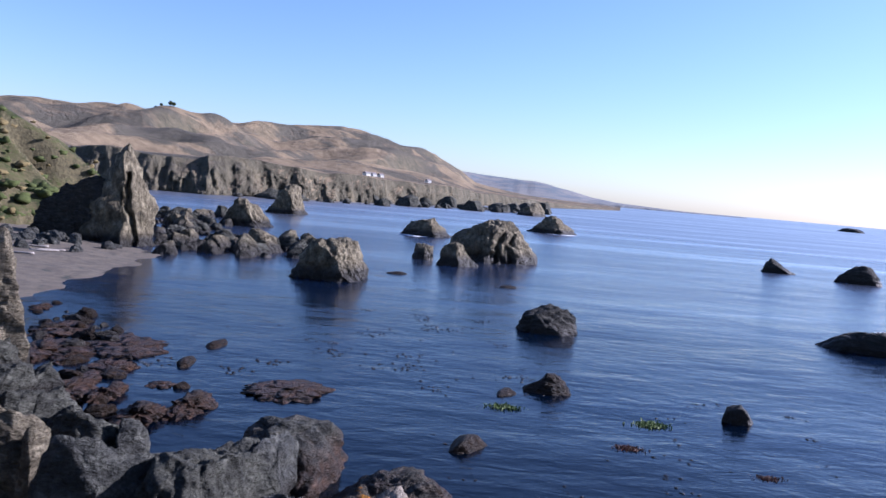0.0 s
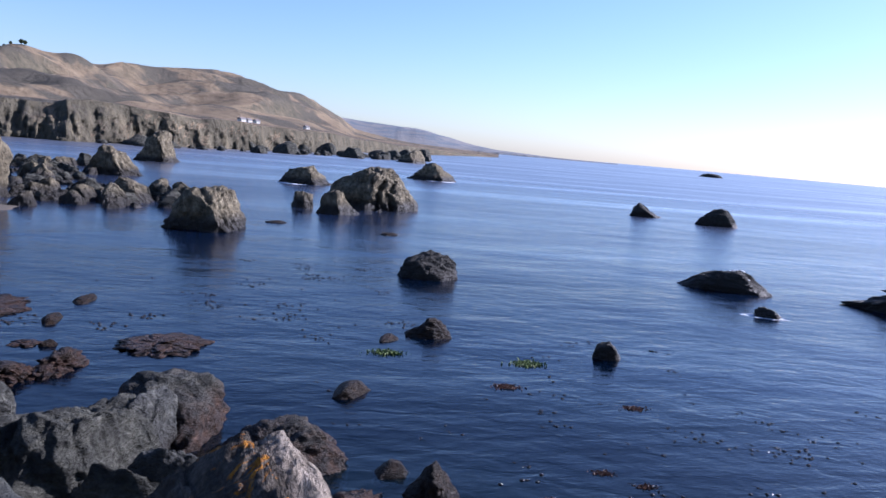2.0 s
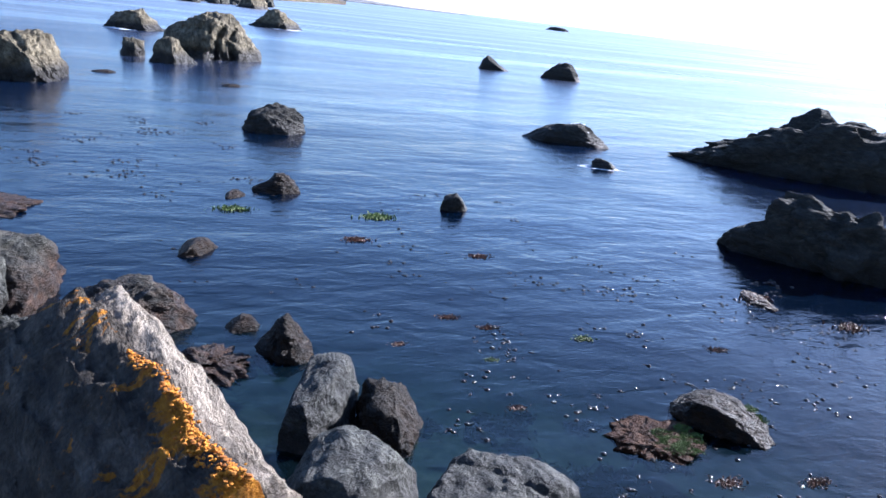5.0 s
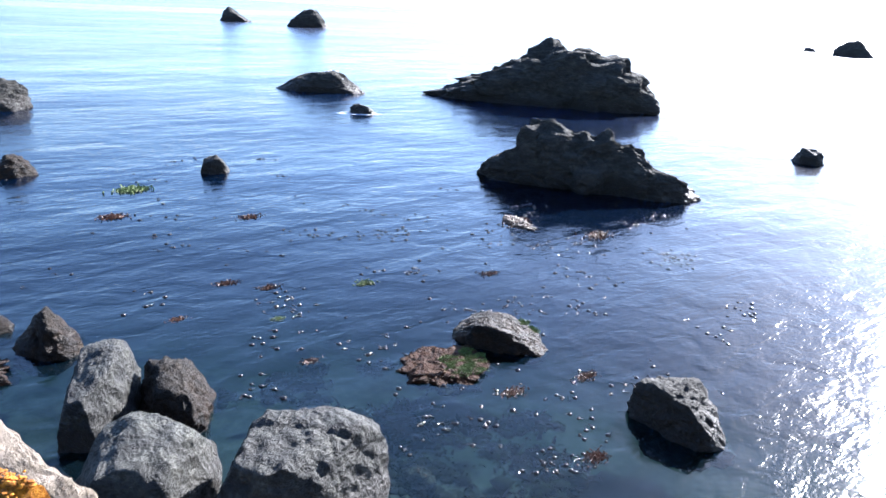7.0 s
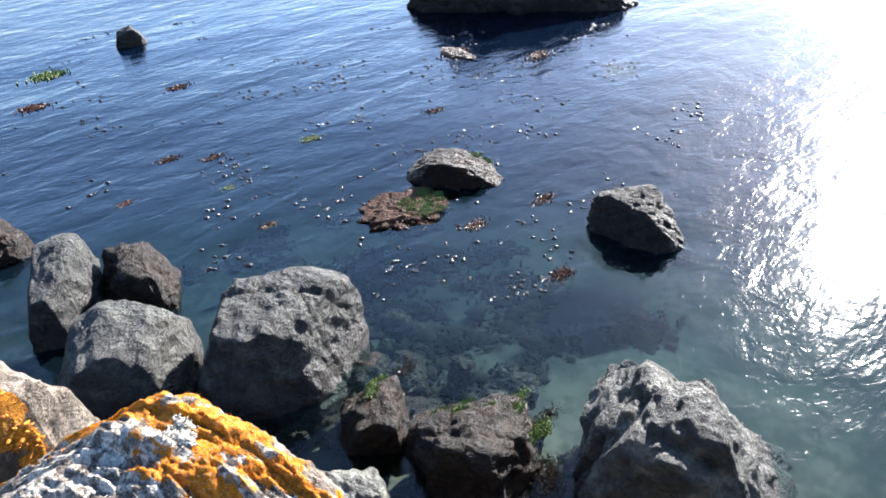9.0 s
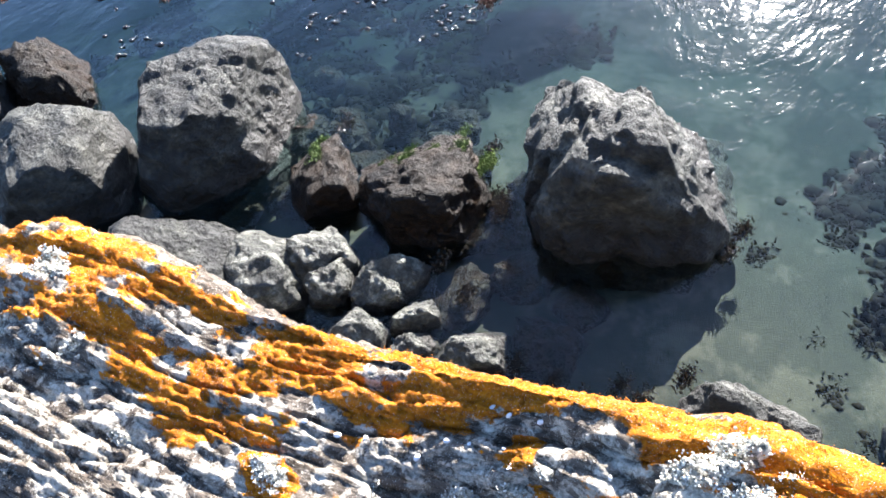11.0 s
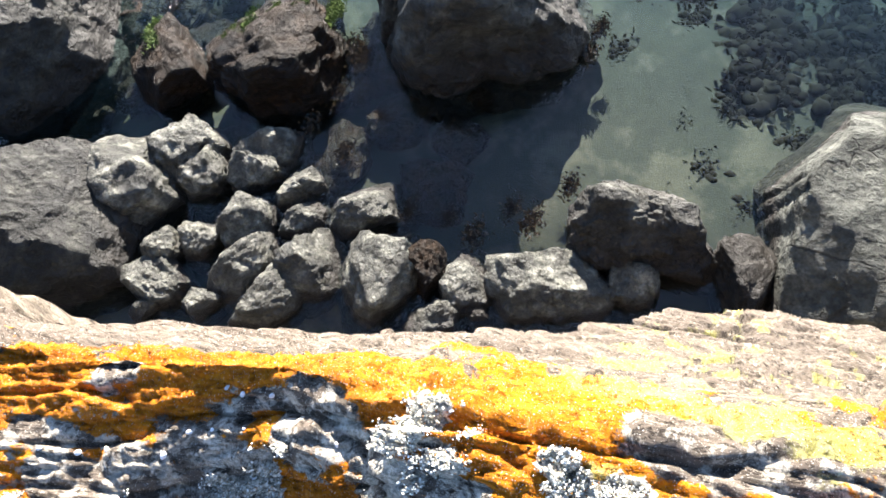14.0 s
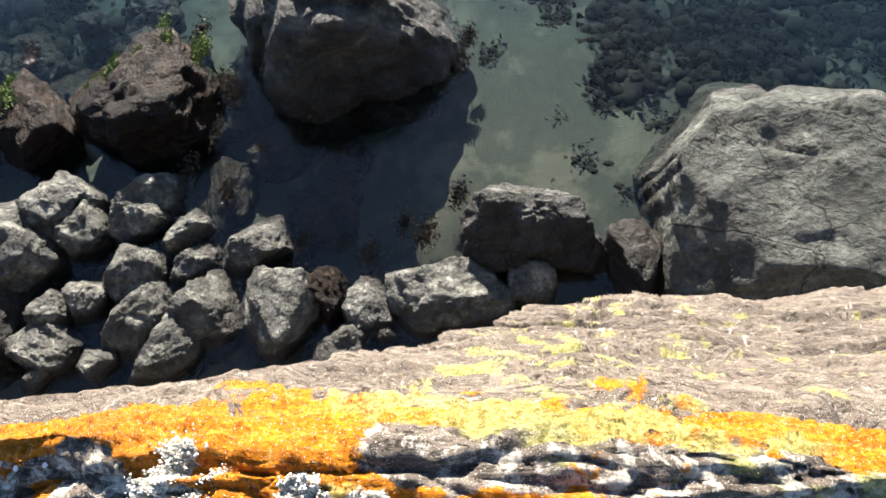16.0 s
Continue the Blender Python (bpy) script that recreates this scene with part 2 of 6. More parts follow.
HILL = land_mat("dry_grass_hill", (0.207, 0.157, 0.099), (0.055, 0.053, 0.044), (0.121, 0.090, 0.059), (0.086, 0.076, 0.053), 0.008)
# aerial haze is painted into these pale blue-grey tones
HAZED_HILL = land_mat("haze_tinted_hill", (0.20, 0.19, 0.18), (0.12, 0.14, 0.16), (0.17, 0.17, 0.17), (0.16, 0.16, 0.16), 0.006)
BLUFF = land_mat("scrubby_bluff", (0.055, 0.060, 0.021), (0.020, 0.028, 0.010), (0.085, 0.062, 0.038), (0.075, 0.064, 0.036), 0.14)


def sand_mat(name, light, dark, patches):
    m, n, l, b = mat(name)
    pos, lay, g = place(n, l, (1, 1, 1))
    a = nz(n, l, pos, 0.9, 8, 0.65, 0.1)
    c = nz(n, l, pos, 30, 5, 0.7)
    col = ramp(n, l, a, (0.3, dark), (0.62, light))
    col = mixc(n, l, 0.4, col, ramp(n, l, c, (0.3, grey(0.3)), (0.7, grey(0.75))), "OVERLAY")
    if patches:
        p = nz(n, l, pos, 0.6, 9, 0.68)
        q = ramp(n, l, p, (patches, grey(0)), (patches + 0.09, grey(0.9)))
        col = mixc(n, l, q, col, ramp(n, l, nz(n, l, pos, 5, 6, 0.7), (0.3, (0.003, 0.005, 0.004)), (0.7, (0.015, 0.019, 0.011))))
    l.new(col, b.inputs["Base Color"])
    b.inputs["Roughness"].default_value = 0.9
    bumped(n, l, b, maths(n, l, "ADD", a, c), 0.5, 0.03)
    return m


SEABED = sand_mat("seabed_sand", (0.056, 0.053, 0.037), (0.030, 0.029, 0.021), 0.45)
SAND = sand_mat("beach_sand", (0.092, 0.072, 0.049), (0.040, 0.031, 0.022), 0.57)


def water_mat():
    m, n, l, b = mat("sea_water")
    n.remove(b)
    out = n["Material Output"]
    pos, lay, g = place(n, l, (0.7, 1.2, 1), (0, 0, 20))
    sep = n.new("ShaderNodeSeparateXYZ")
    l.new(pos, sep.inputs[0])
    # clear over the shallows by the cliff, murkier blue as the bottom falls away
    far = maths(n, l, "SQRT", maths(n, l, "ADD", maths(n, l, "POWER", maths(n, l, "MULTIPLY_ADD", sep.outputs[0], 1.0, -3.0), 2.0), maths(n, l, "POWER", maths(n, l, "MULTIPLY", maths(n, l, "ADD", sep.outputs[1], -2.0), 0.8), 2.0)))
    far = maths(n, l, "ADD", far, maths(n, l, "MULTIPLY", nz(n, l, pos, 0.25, 5), 5.0))
    murk = ramp(n, l, maths(n, l, "DIVIDE", far, 30.0), (0.30, grey(0.0)), (0.42, grey(0.25)), (0.60, grey(0.56)), (0.85, grey(0.9)), (1.0, grey(1.0)))
    clear = n.new("ShaderNodeBsdfTransparent")
    l.new(ramp(n, l, maths(n, l, "DIVIDE", far, 30.0), (0.2, (0.77, 0.80, 0.75)), (0.6, (0.42, 0.68, 0.70))), clear.inputs[0])
    body = n.new("ShaderNodeBsdfDiffuse")
    l.new(ramp(n, l, maths(n, l, "DIVIDE", far, 260.0), (0.04, (0.0045, 0.0115, 0.0160)), (0.09, (0.0004, 0.0019, 0.0054)), (0.20, (0.0007, 0.0034, 0.0105)), (0.38, (0.0022, 0.0105, 0.038)), (1.0, (0.003, 0.015, 0.052))), body.inputs[0])
    under = n.new("ShaderNodeMixShader")
    l.new(murk, under.inputs[0]), l.new(clear.outputs[0], under.inputs[1]), l.new(body.outputs[0], under.inputs[2])
    gloss = n.new("ShaderNodeBsdfGlossy")
    l.new(ramp(n, l, maths(n, l, "DIVIDE", far, 300.0), (0.12, grey(0.085)), (0.30, grey(0.17)), (0.9, grey(0.30))), gloss.inputs["Roughness"])
    swell = nz(n, l, lay, 0.10, 3, 0.5)
    chop = nz(n, l, lay, 0.9, 3, 0.5, 0.6)
    ripple = nz(n, l, lay, 4.0, 2, 0.5, 1.2)
    b1 = bumped(n, l, None, swell, 0.45, 0.7)
    mp = n.new("ShaderNodeMapping")
    mp.inputs["Scale"].default_value, mp.inputs["Rotation"].default_value = (0.22, 1.25, 1), (0, 0, radians(28))
    l.new(pos, mp.inputs["Vector"])
    b1 = bumped(n, l, None, nz(n, l, mp.outputs[0], 0.55, 4, 0.55, 0.3), 0.22, 0.16, b1)
    b2 = bumped(n, l, None, chop, 0.5, 0.10, b1)
    b3 = bumped(n, l, None, ripple, 0.38, 0.03, b2)
    l.new(b3, gloss.inputs["Normal"])
    lw = n.new("ShaderNodeLayerWeight")
    lw.inputs["Blend"].default_value = 0.5
    l.new(b3, lw.inputs["Normal"])
    gl = maths(n, l, "MULTIPLY_ADD", maths(n, l, "POWER", lw.outputs["Facing"], 4.8), ramp(n, l, maths(n, l, "DIVIDE", far, 300.0), (0.1, grey(0.90)), (0.8, grey(0.70))), 0.021)
    ms = n.new("ShaderNodeMapping")
    ms.inputs["Scale"].default_value, ms.inputs["Rotation"].default_value = (0.0035, 0.030, 1), (0, 0, radians(-38))
    l.new(pos, ms.inputs["Vector"])
    slick = ramp(n, l, nz(n, l, ms.outputs[0], 1.0, 5, 0.6, 0.4), (0.36, grey(0.92)), (0.52, grey(1.08)), (0.64, grey(1.5)))
    gl = maths(n, l, "MULTIPLY", gl, slick, clamp=True)
    top = n.new("ShaderNodeMixShader")
    l.new(gl, top.inputs[0]), l.new(under.outputs[0], top.inputs[1]), l.new(gloss.outputs[0], top.inputs[2])
    l.new(top.outputs[0], out.inputs[0])
    return m


WATER = water_mat()


def plain(name, col, rough=0.7):
    m, n, l, b = mat(name)
    pos, lay, g = place(n, l)
    a = nz(n, l, pos, 9.0, 6, 0.65)
    l.new(ramp(n, l, a, (0.3, tuple(c * 0.6 for c in col)), (0.7, tuple(min(1, c * 1.25) for c in col))), b.inputs["Base Color"])
    b.inputs["Roughness"].default_value = rough
    b.inputs["Specular IOR Level"].default_value = 0.5 if rough < 0.3 else 0.12
    return m


BOTTOMWEED = plain("bottom_seaweed", (0.010, 0.0085, 0.005), 0.9)
KELP = plain("bull_kelp", (0.012, 0.0068, 0.0035), 0.22)
# glossy blades that stand in for sun sparkle on the water
SPARKLE_BLADE = plain("sparkle_blades", (0.020, 0.014, 0.008), 0.22)
REDWEED = plain("red_brown_seaweed", (0.085, 0.036, 0.018), 0.35)
GREENWEED = plain("green_seaweed", (0.085, 0.12, 0.03), 0.5)
FOAM = plain("sea_foam", (0.55, 0.57, 0.60), 0.8)
WHITEWALL = plain("white_painted_wall", (0.60, 0.58, 0.54), 0.8)
ROOF = plain("grey_roof", (0.20, 0.18, 0.17), 0.8)
LEAF = plain("tree_foliage", (0.05, 0.062, 0.03), 0.9)
BARK = plain("tree_bark", (0.12, 0.09, 0.065), 0.9)
DRIFT = plain("driftwood", (0.26, 0.23, 0.20), 0.9)


def lichen_tint(name, a, b):
    m, n, l, bs = mat(name)
    g = n.new("ShaderNodeNewGeometry")
    l.new(ramp(n, l, g.outputs["Random Per Island"], (0.0, a), (1.0, b)), bs.inputs["Base Color"])
    bs.inputs["Roughness"].default_value = 0.95
    return m


# ---- builders ----
def obj(name, verts, faces, material, smooth=True, parent=None):
    me = bpy.data.meshes.new(name)
    me.from_pydata([tuple(v) for v in verts], [], [tuple(f) for f in faces])
    me.materials.append(material)
    if smooth:
        me.polygons.foreach_set("use_smooth", [True] * len(me.polygons))
    me.update()
    ob = new(name, me)
    if parent:
        ob.parent = parent
    return ob


def grid_faces(nr, nc):
    return [(i * nc + j, i * nc + j + 1, (i + 1) * nc + j + 1, (i + 1) * nc + j) for i in range(nr - 1) for j in range(nc - 1)]


ICO = {}


def ico(sub):
    if sub not in ICO:
        bm = bmesh.new()
        bmesh.ops.create_icosphere(bm, subdivisions=sub, radius=1.0)
        ICO[sub] = (np.array([v.co[:] for v in bm.verts]), [tuple(v.index for v in f.verts) for f in bm.faces])
        bm.free()
    return ICO[sub]


def rock_form(w, d, h, seed, sub=4, p=3.2, cuts=13, rough=0.05, chips=7, prof=None, lean=0.0, sink=0.35, ridge=1.0, strata=0.0, fine=0.038, planes=(), clefts=(), grooves=()):
    """Vertices of a rock w wide, d deep, h high over its base at z = 0, in its own axes."""
    rng = np.random.RandomState(seed)
    v, faces = ico(sub)
    v = v * ((np.abs(v) ** p).sum(1) ** (-1 / p))[:, None]
    for az, el, px, py, pz in planes:
        nn = np.array([math.cos(radians(az)) * math.cos(radians(el)), math.sin(radians(az)) * math.cos(radians(el)), math.sin(radians(el))])
        v = v - np.maximum((v - np.array([px, py, pz])) @ nn, 0)[:, None] * nn * 0.97
    for _ in range(cuts):
        nn = rng.normal(size=3)
        nn[2] = abs(nn[2]) * 0.75
        nn /= np.linalg.norm(nn)
        over = np.maximum(v @ nn - rng.uniform(0.60, 0.95), 0)
        v = v - over[:, None] * nn * 0.93
    for _ in range(chips):
        nn = rng.normal(size=3)
        nn[2] = abs(nn[2]) - 0.25
        nn /= np.linalg.norm(nn)
        reach = v @ nn
        v = v - np.maximum(reach - (reach.max() - rng.uniform(0.03, 0.16)), 0)[:, None] * nn
    lo, hi = v.min(0), v.max(0)
    v[:, :2] = (v[:, :2] - (lo + hi)[:2] / 2) / ((hi - lo)[:2] / 2)
    z = np.where(v[:, 2] > 0, v[:, 2] / hi[2], v[:, 2])
    if prof:
        z = np.where(z > 0, z * np.interp(v[:, 0], np.linspace(-1, 1, len(prof)), prof), z)
    out = np.stack([v[:, 0] * w / 2, v[:, 1] * d / 2 + lean * np.maximum(z, 0) * d, np.where(z > 0, z * h, z * (sink * h + 0.25))], 1)
    s = (w * d * h) ** (1 / 3)
    off = Vector(rng.uniform(-50, 50, 3))
    cen = np.array([0, 0, h * 0.3])
    for i, q in enumerate(out):
        a = Vector(q) / s
        e = (noise.multi_fractal(a * 1.7 + off, 0.8, 2.1, 5) - 0.9) * rough * s
        e += ridge * rough * s * (abs(noise.noise(a * 3.1 + off * 1.7)) + 0.5 * abs(noise.noise(a * 7.3 + off)) - 0.35) * 2.2
        e += fine * s * noise.ridged_multi_fractal(a * 6.5 + off, 0.9, 2.0, 4, 1.0, 2.0) - 1.15 * fine * s
        if strata:
            e += strata * s * noise.noise(Vector((a.x * 1.2, a.y * 1.2, (a.z + a.x * 0.35) * 9)) + off)
        dirn = q - cen
        ln = np.linalg.norm(dirn) + 1e-6
        out[i] = q + dirn / ln * max(min(e, 0.3 * s), -0.3 * s)
    for x0, z0, x1, z1, wide, deep in clefts:
        f = np.clip(out[:, 2] / h, 0, 1)
        mid = (np.interp(f, (z0, z1), (x0, x1)) + 0.035 * np.sin(f * 11 + x0) + 0.02 * np.sin(f * 29)) * w / 2
        near = np.clip(1 - np.abs(out[:, 0] - mid) / (wide * w / 2 * (0.45 + 0.55 * np.sin(np.pi * np.clip(0.25 + 0.7 * f / z1, 0, 1)))), 0, 1) ** 0.7 * ((f >= z0) & (f < z1))
        out[:, 1] += np.where(out[:, 1] < d * 0.15, near * deep * d / 2, 0)
    for az, el, px, py, pz, wide, deep in grooves:
        nn = np.array([math.cos(radians(az)) * math.cos(radians(el)), math.sin(radians(az)) * math.cos(radians(el)), math.sin(radians(el))])
        far_off = (out - np.array([px * w / 2, py * d / 2, pz * h])) @ nn + 0.05 * s * np.sin(out[:, 0] * 5.1 / s + az) * np.cos(out[:, 1] * 6.3 / s)
        way = out - cen
        out -= way / (np.linalg.norm(way, axis=1) + 1e-6)[:, None] * (deep * np.exp(-(far_off / wide) ** 2))[:, None]
    up = out[:, 2] > 0
    out[up, 2] *= h / out[up, 2].max()
    for k, size in ((0, w), (1, d)):
        low, high = out[up, k].min(), out[up, k].max()
        out[:, k] = (out[:, k] - (low + high) / 2) * size / (high - low)
    return out, faces


def crag(seed, lit=-28, steep=22):
    """Cutting planes of a sea crag: a broad face to one side, a shaded one to the other, a broken top."""
    r = random.Random(seed)
    j = lambda a: r.uniform(-a, a)
    return [(lit + j(10), steep + j(8), 0.05 + j(0.2), -0.45, 0.75), (-125 + j(12), steep - 6 + j(8), -0.35 + j(0.15), -0.35, 0.7), (5 + j(15), 28 + j(10), 0.62, 0, 0.6),
            (178 + j(15), 35 + j(12), -0.62, 0, 0.65), (j(180), 72, 0, 0, 0.96), (-85 + j(20), 48, 0, -0.45, 0.88)]


def table(seed, tip=68):
    """Cutting planes of a flat-topped boulder that leans to the open sea."""
    r = random.Random(seed)
    j = lambda a: r.uniform(-a, a)
    return [(90 + j(25), tip + j(6), j(0.2), -0.72, 1.0), (-90 + j(20), 10 + j(8), j(0.2), -0.86, 0.4), (-20 + j(15), 30 + j(10), 0.66, -0.2, 0.75), (200 + j(15), 28 + j(10), -0.68, -0.2, 0.75), (-90 + j(30), 45, 0, -0.86, 0.86)]


def shelf(seed, tip=72):
    """Cutting planes of a boulder whose top dips to the cliff, with a bevel towards the open sea."""
    r = random.Random(seed)
    j = lambda a: r.uniform(-a, a)
    return [(-90 + j(28), tip + j(6), j(0.2), 0.30, 1.0), (90 + j(25), 38 + j(10), j(0.2), 0.52, 0.92), (-90 + j(20), 8 + j(8), j(0.2), -0.84, 0.4), (-15 + j(15), 26 + j(10), 0.72, 0, 0.7), (195 + j(15), 26 + j(10), -0.72, 0, 0.7)]


def rock(name, x, y, w, d, h, yaw, seed, material, label, z=0.0, group="", tilt=(0, 0), **form):
    v, f = rock_form(w, d, h, seed, **form)
    ob = obj(name, v, f, material)
    ob.matrix_world = pose(x, y, z, tilt[0], tilt[1], yaw)
    return tagged(ob, label, "rock", group)


def polar_land(name, table, material, rows, az0, az1, cols, cliff, gully, label, seed, floor=-2.0):
    """Land rising from a shore: table rows are (bearing, shore distance, cliff top, ridge distance, ridge height)."""
    t = np.array(table)
    off = Vector((seed * 7.1, seed * 3.3, seed))
    verts = []
    for j in range(cols):
        a = az0 + (az1 - az0) * j / (cols - 1)
        sh, top, rd, rz = [np.interp(a, t[:, 0], t[:, k]) for k in (1, 2, 3, 4)]
        ca, sa = math.cos(radians(a)), math.sin(radians(a))
        edge = noise.fractal(Vector((a * sh * 0.0006, 0, 0)) + off, 1.0, 2.0, 4) * cliff * 0.9
        lip = top * (1 + 0.16 * noise.fractal(Vector((a * sh * 0.0007, 7, 2)) + off, 1.0, 2.0, 3))
        for i in range(rows):
            u = i / (rows - 1)
            if u < 0.3:
                k = u / 0.3
                wide = cliff * (0.75 + 0.5 * noise.noise(Vector((a * sh * 0.0008, 3, 1)) + off))
                r = sh + edge * (0.5 + 0.5 * k) + wide * k ** 1.25
                zz = floor + (lip - floor) * k
                q = Vector((r * sa, r * ca, zz * 0.8))
                r += (noise.fractal(q / (cliff * 0.55) + off, 0.7, 2.1, 5) * 0.16 - abs(noise.noise(q / (cliff * 0.8) + off)) * 0.15 + 0.30 * abs(noise.noise(Vector((a * sh * 0.0021, zz * 0.05, 5)) + off)) + 0.26 * abs(noise.noise(Vector((a * sh * 0.0049, zz * 0.09, 9)) + off)) + 0.22 * abs(noise.noise(Vector((a * sh * 0.016, zz * 0.16, 2)) + off)) - 0.24) * cliff * min(1, 1.3 * math.sin(math.pi * min(k + 0.12, 1)) + 0.1)
            else:
                k = (u - 0.3) / 0.7
                r0 = sh + edge + cliff
                r = r0 + (rd * 1.25 - r0) * k ** 1.7
                e = min(1.0, max(0.0, (r - r0) / (rd - r0)))
                h = max(0.0, (e - 0.22) / 0.78)
                s = h * h * (3 - 2 * h)
                zz = lip + (top - lip) * min(1, e * 9) + (rz - top) * (0.16 * e + 0.84 * s)
                if r > rd:
                    zz = rz - (r - rd) * 0.22
                q = Vector((r * sa, r * ca, 0)) / (rd * 0.13)
                zz += (noise.fractal(q * 0.9 + off, 1.2, 2.0, 3) - 0.5 * abs(noise.noise(q * 1.9 + off))) * gully * (rz - top) * math.sin(math.pi * min(1, h * 0.93)) ** 0.7
                zz += noise.fractal(q * 14 + off, 0.9, 2.0, 4) * 0.004 * rz
            verts.append((r * sa, r * ca, zz))
    ob = obj(name, verts, grid_faces(cols, rows), material)
    return tagged(ob, label, "land", kind="structure")


# ---- sea, bottom, beach, land ----
rings = [0, 20, 45, 90, 180, 400, 900, 2000, 4600]
vs, fs = [(0, 0, 0)], []
for ri, r in enumerate(rings[1:]):
    for k in range(48):
        vs.append((r * math.cos(k * math.tau / 48), r * math.sin(k * math.tau / 48), 0))
for k in range(48):
    fs.append((0, 1 + k, 1 + (k + 1) % 48))
for ri in range(len(rings) - 2):
    a, c = 1 + ri * 48, 1 + (ri + 1) * 48
    for k in range(48):
        fs.append((a + k, c + k, c + (k + 1) % 48, a + (k + 1) % 48))
tagged(obj("water", vs, fs, WATER, smooth=False), "calm dark blue sea with small ripples and sun glitter", "water", kind="structure")

n = 150
vs = []
for i in range(n):
    for j in range(n):
        x, y = -40 + 130 * (j / (n - 1)), -40 + 200 * (i / (n - 1))
        r = max(0.0, math.hypot(x - 3, (y - 2) * 0.8) - 3)
        zz = -0.35 - 0.10 * r + 0.22 * noise.fractal(Vector((x, y, 0)) * 0.35, 1.0, 2.0, 4)
        vs.append((x, y, max(zz, -7.0)))
tagged(obj("ground", vs, grid_faces(n, n), SEABED), "pale sandy sea bottom with dark kelp patches", "seabed", kind="structure")

n = 80
vs = []
for i in range(n):
    for j in range(n):
        x, y = -80 + 62 * (j / (n - 1)), 40 + 90 * (i / (n - 1))
        zz = (-28 - x) * 0.075 + 0.16 * noise.fractal(Vector((x, y, 0)) * 0.22, 1.0, 2.0, 4) - max(0, 58 - y) * 0.07 - max(0, y - 93) * 0.06
        vs.append((x, y, zz))
tagged(obj("beach", vs, grid_faces(n, n), SAND), "small brown sand beach littered with stones and weed", "beach", kind="structure")

polar_land("coast_hills", [(-45, 330, 15, 1000, 58.0), (-27, 335, 15, 1100, 67.3), (-22.6, 340, 15, 1150, 72.9), (-16.7, 345, 15.5, 1250, 91.6), (-14, 330, 15.5, 1300, 88.8), (-9, 372, 15.5, 1400, 89.8), (-5, 388, 14.5, 1500, 97.2), (-3, 410, 13.5, 1550, 95.4), (-1, 440, 13, 1650, 88.8), (2, 480, 13, 1850, 75.7), (3.9, 530, 12.5, 2000, 52.4), (5, 600, 10.5, 2100, 31.8), (9, 760, 7.5, 2300, 13.1), (12, 950, 4.5, 2350, 6.5), (15.5, 1300, 0.4, 2400, 0.6)],
           HILL, 150, -45, 15.5, 620, 14, 0.55, "rolling dry-grass hills above a rocky coastal terrace", 3)
# far headland, its haze comes from the material colours alone
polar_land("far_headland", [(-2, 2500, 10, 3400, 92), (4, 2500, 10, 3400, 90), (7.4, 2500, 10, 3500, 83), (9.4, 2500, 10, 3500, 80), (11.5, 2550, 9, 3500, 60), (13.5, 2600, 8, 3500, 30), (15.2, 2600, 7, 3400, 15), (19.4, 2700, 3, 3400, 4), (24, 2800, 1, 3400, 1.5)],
           HAZED_HILL, 50, -2, 24, 160, 40, 0.3, "headland on the horizon, haze tinted into its blue-grey colour", 5)
polar_land("bluff", [(-50, 118, 8, 165, 20), (-26.8, 120, 6, 155, 17.0), (-25, 120, 5, 152, 15.8), (-23.5, 122, 5, 150, 14.3), (-21.5, 126, 4, 148, 10.5), (-19, 130, 2, 146, 4), (-17.5, 134, -1, 146, -1)],
           BLUFF, 90, -50, -17.5, 160, 6, 0.9, "coastal bluff with green scrub over brown earth", 9)

# low scrub on the bluff
SCRUB = plain("bluff_scrub", (0.052, 0.062, 0.020), 0.95)
DRYSCRUB = plain("dry_bluff_scrub", (0.13, 0.10, 0.045), 0.95)
rs = random.Random(14)
slope_v = [v.co for v in bpy.data.objects["bluff"].data.vertices if v.co.z > 1.5]
bv, bf = ico(2)
for material, count, label in ((SCRUB, 420, "low green coastal scrub on the bluff"), (DRYSCRUB, 200, "dry yellow-brown scrub on the bluff")):
    vs, fs = [], []
    for k in range(count):
        c, size, ph, o = rs.choice(slope_v), rs.uniform(0.35, 1.3), Vector((rs.uniform(0, 99), 0, 0)), len(vs)
        x, y = c.x + rs.gauss(0, 0.8), c.y + rs.gauss(0, 0.8)
        for v in bv:
            e = size * (0.8 + 0.9 * noise.noise(Vector(v) * 2.4 + ph))
            vs.append((x + v[0] * e, y + v[1] * e, c.z + v[2] * e * 0.6))
        fs += [tuple(i + o for i in f) for f in bf]
    tagged(obj("scrub", vs, fs, material), label, "scrub", kind="stuff")

# ---- rocks ----
rock("sea_rock", -7.71, 85.94, 8.76, 7.88, 4.50, 5.0, 11, STACK, "blocky grey-brown sea boulder standing in calm water", sub=6, p=7, cuts=2, chips=3, rough=0.06, planes=[(-25, 24, 0.2, -0.45, 0.65), (-120, 2, -0.45, -0.7, 0.3), (0, 42, 0.55, 0, 0.85), (178, 25, -0.72, 0, 0.6), (150, 78, -0.2, 0, 1), (-70, 50, 0.1, -0.5, 0.9)], fine=0.06)
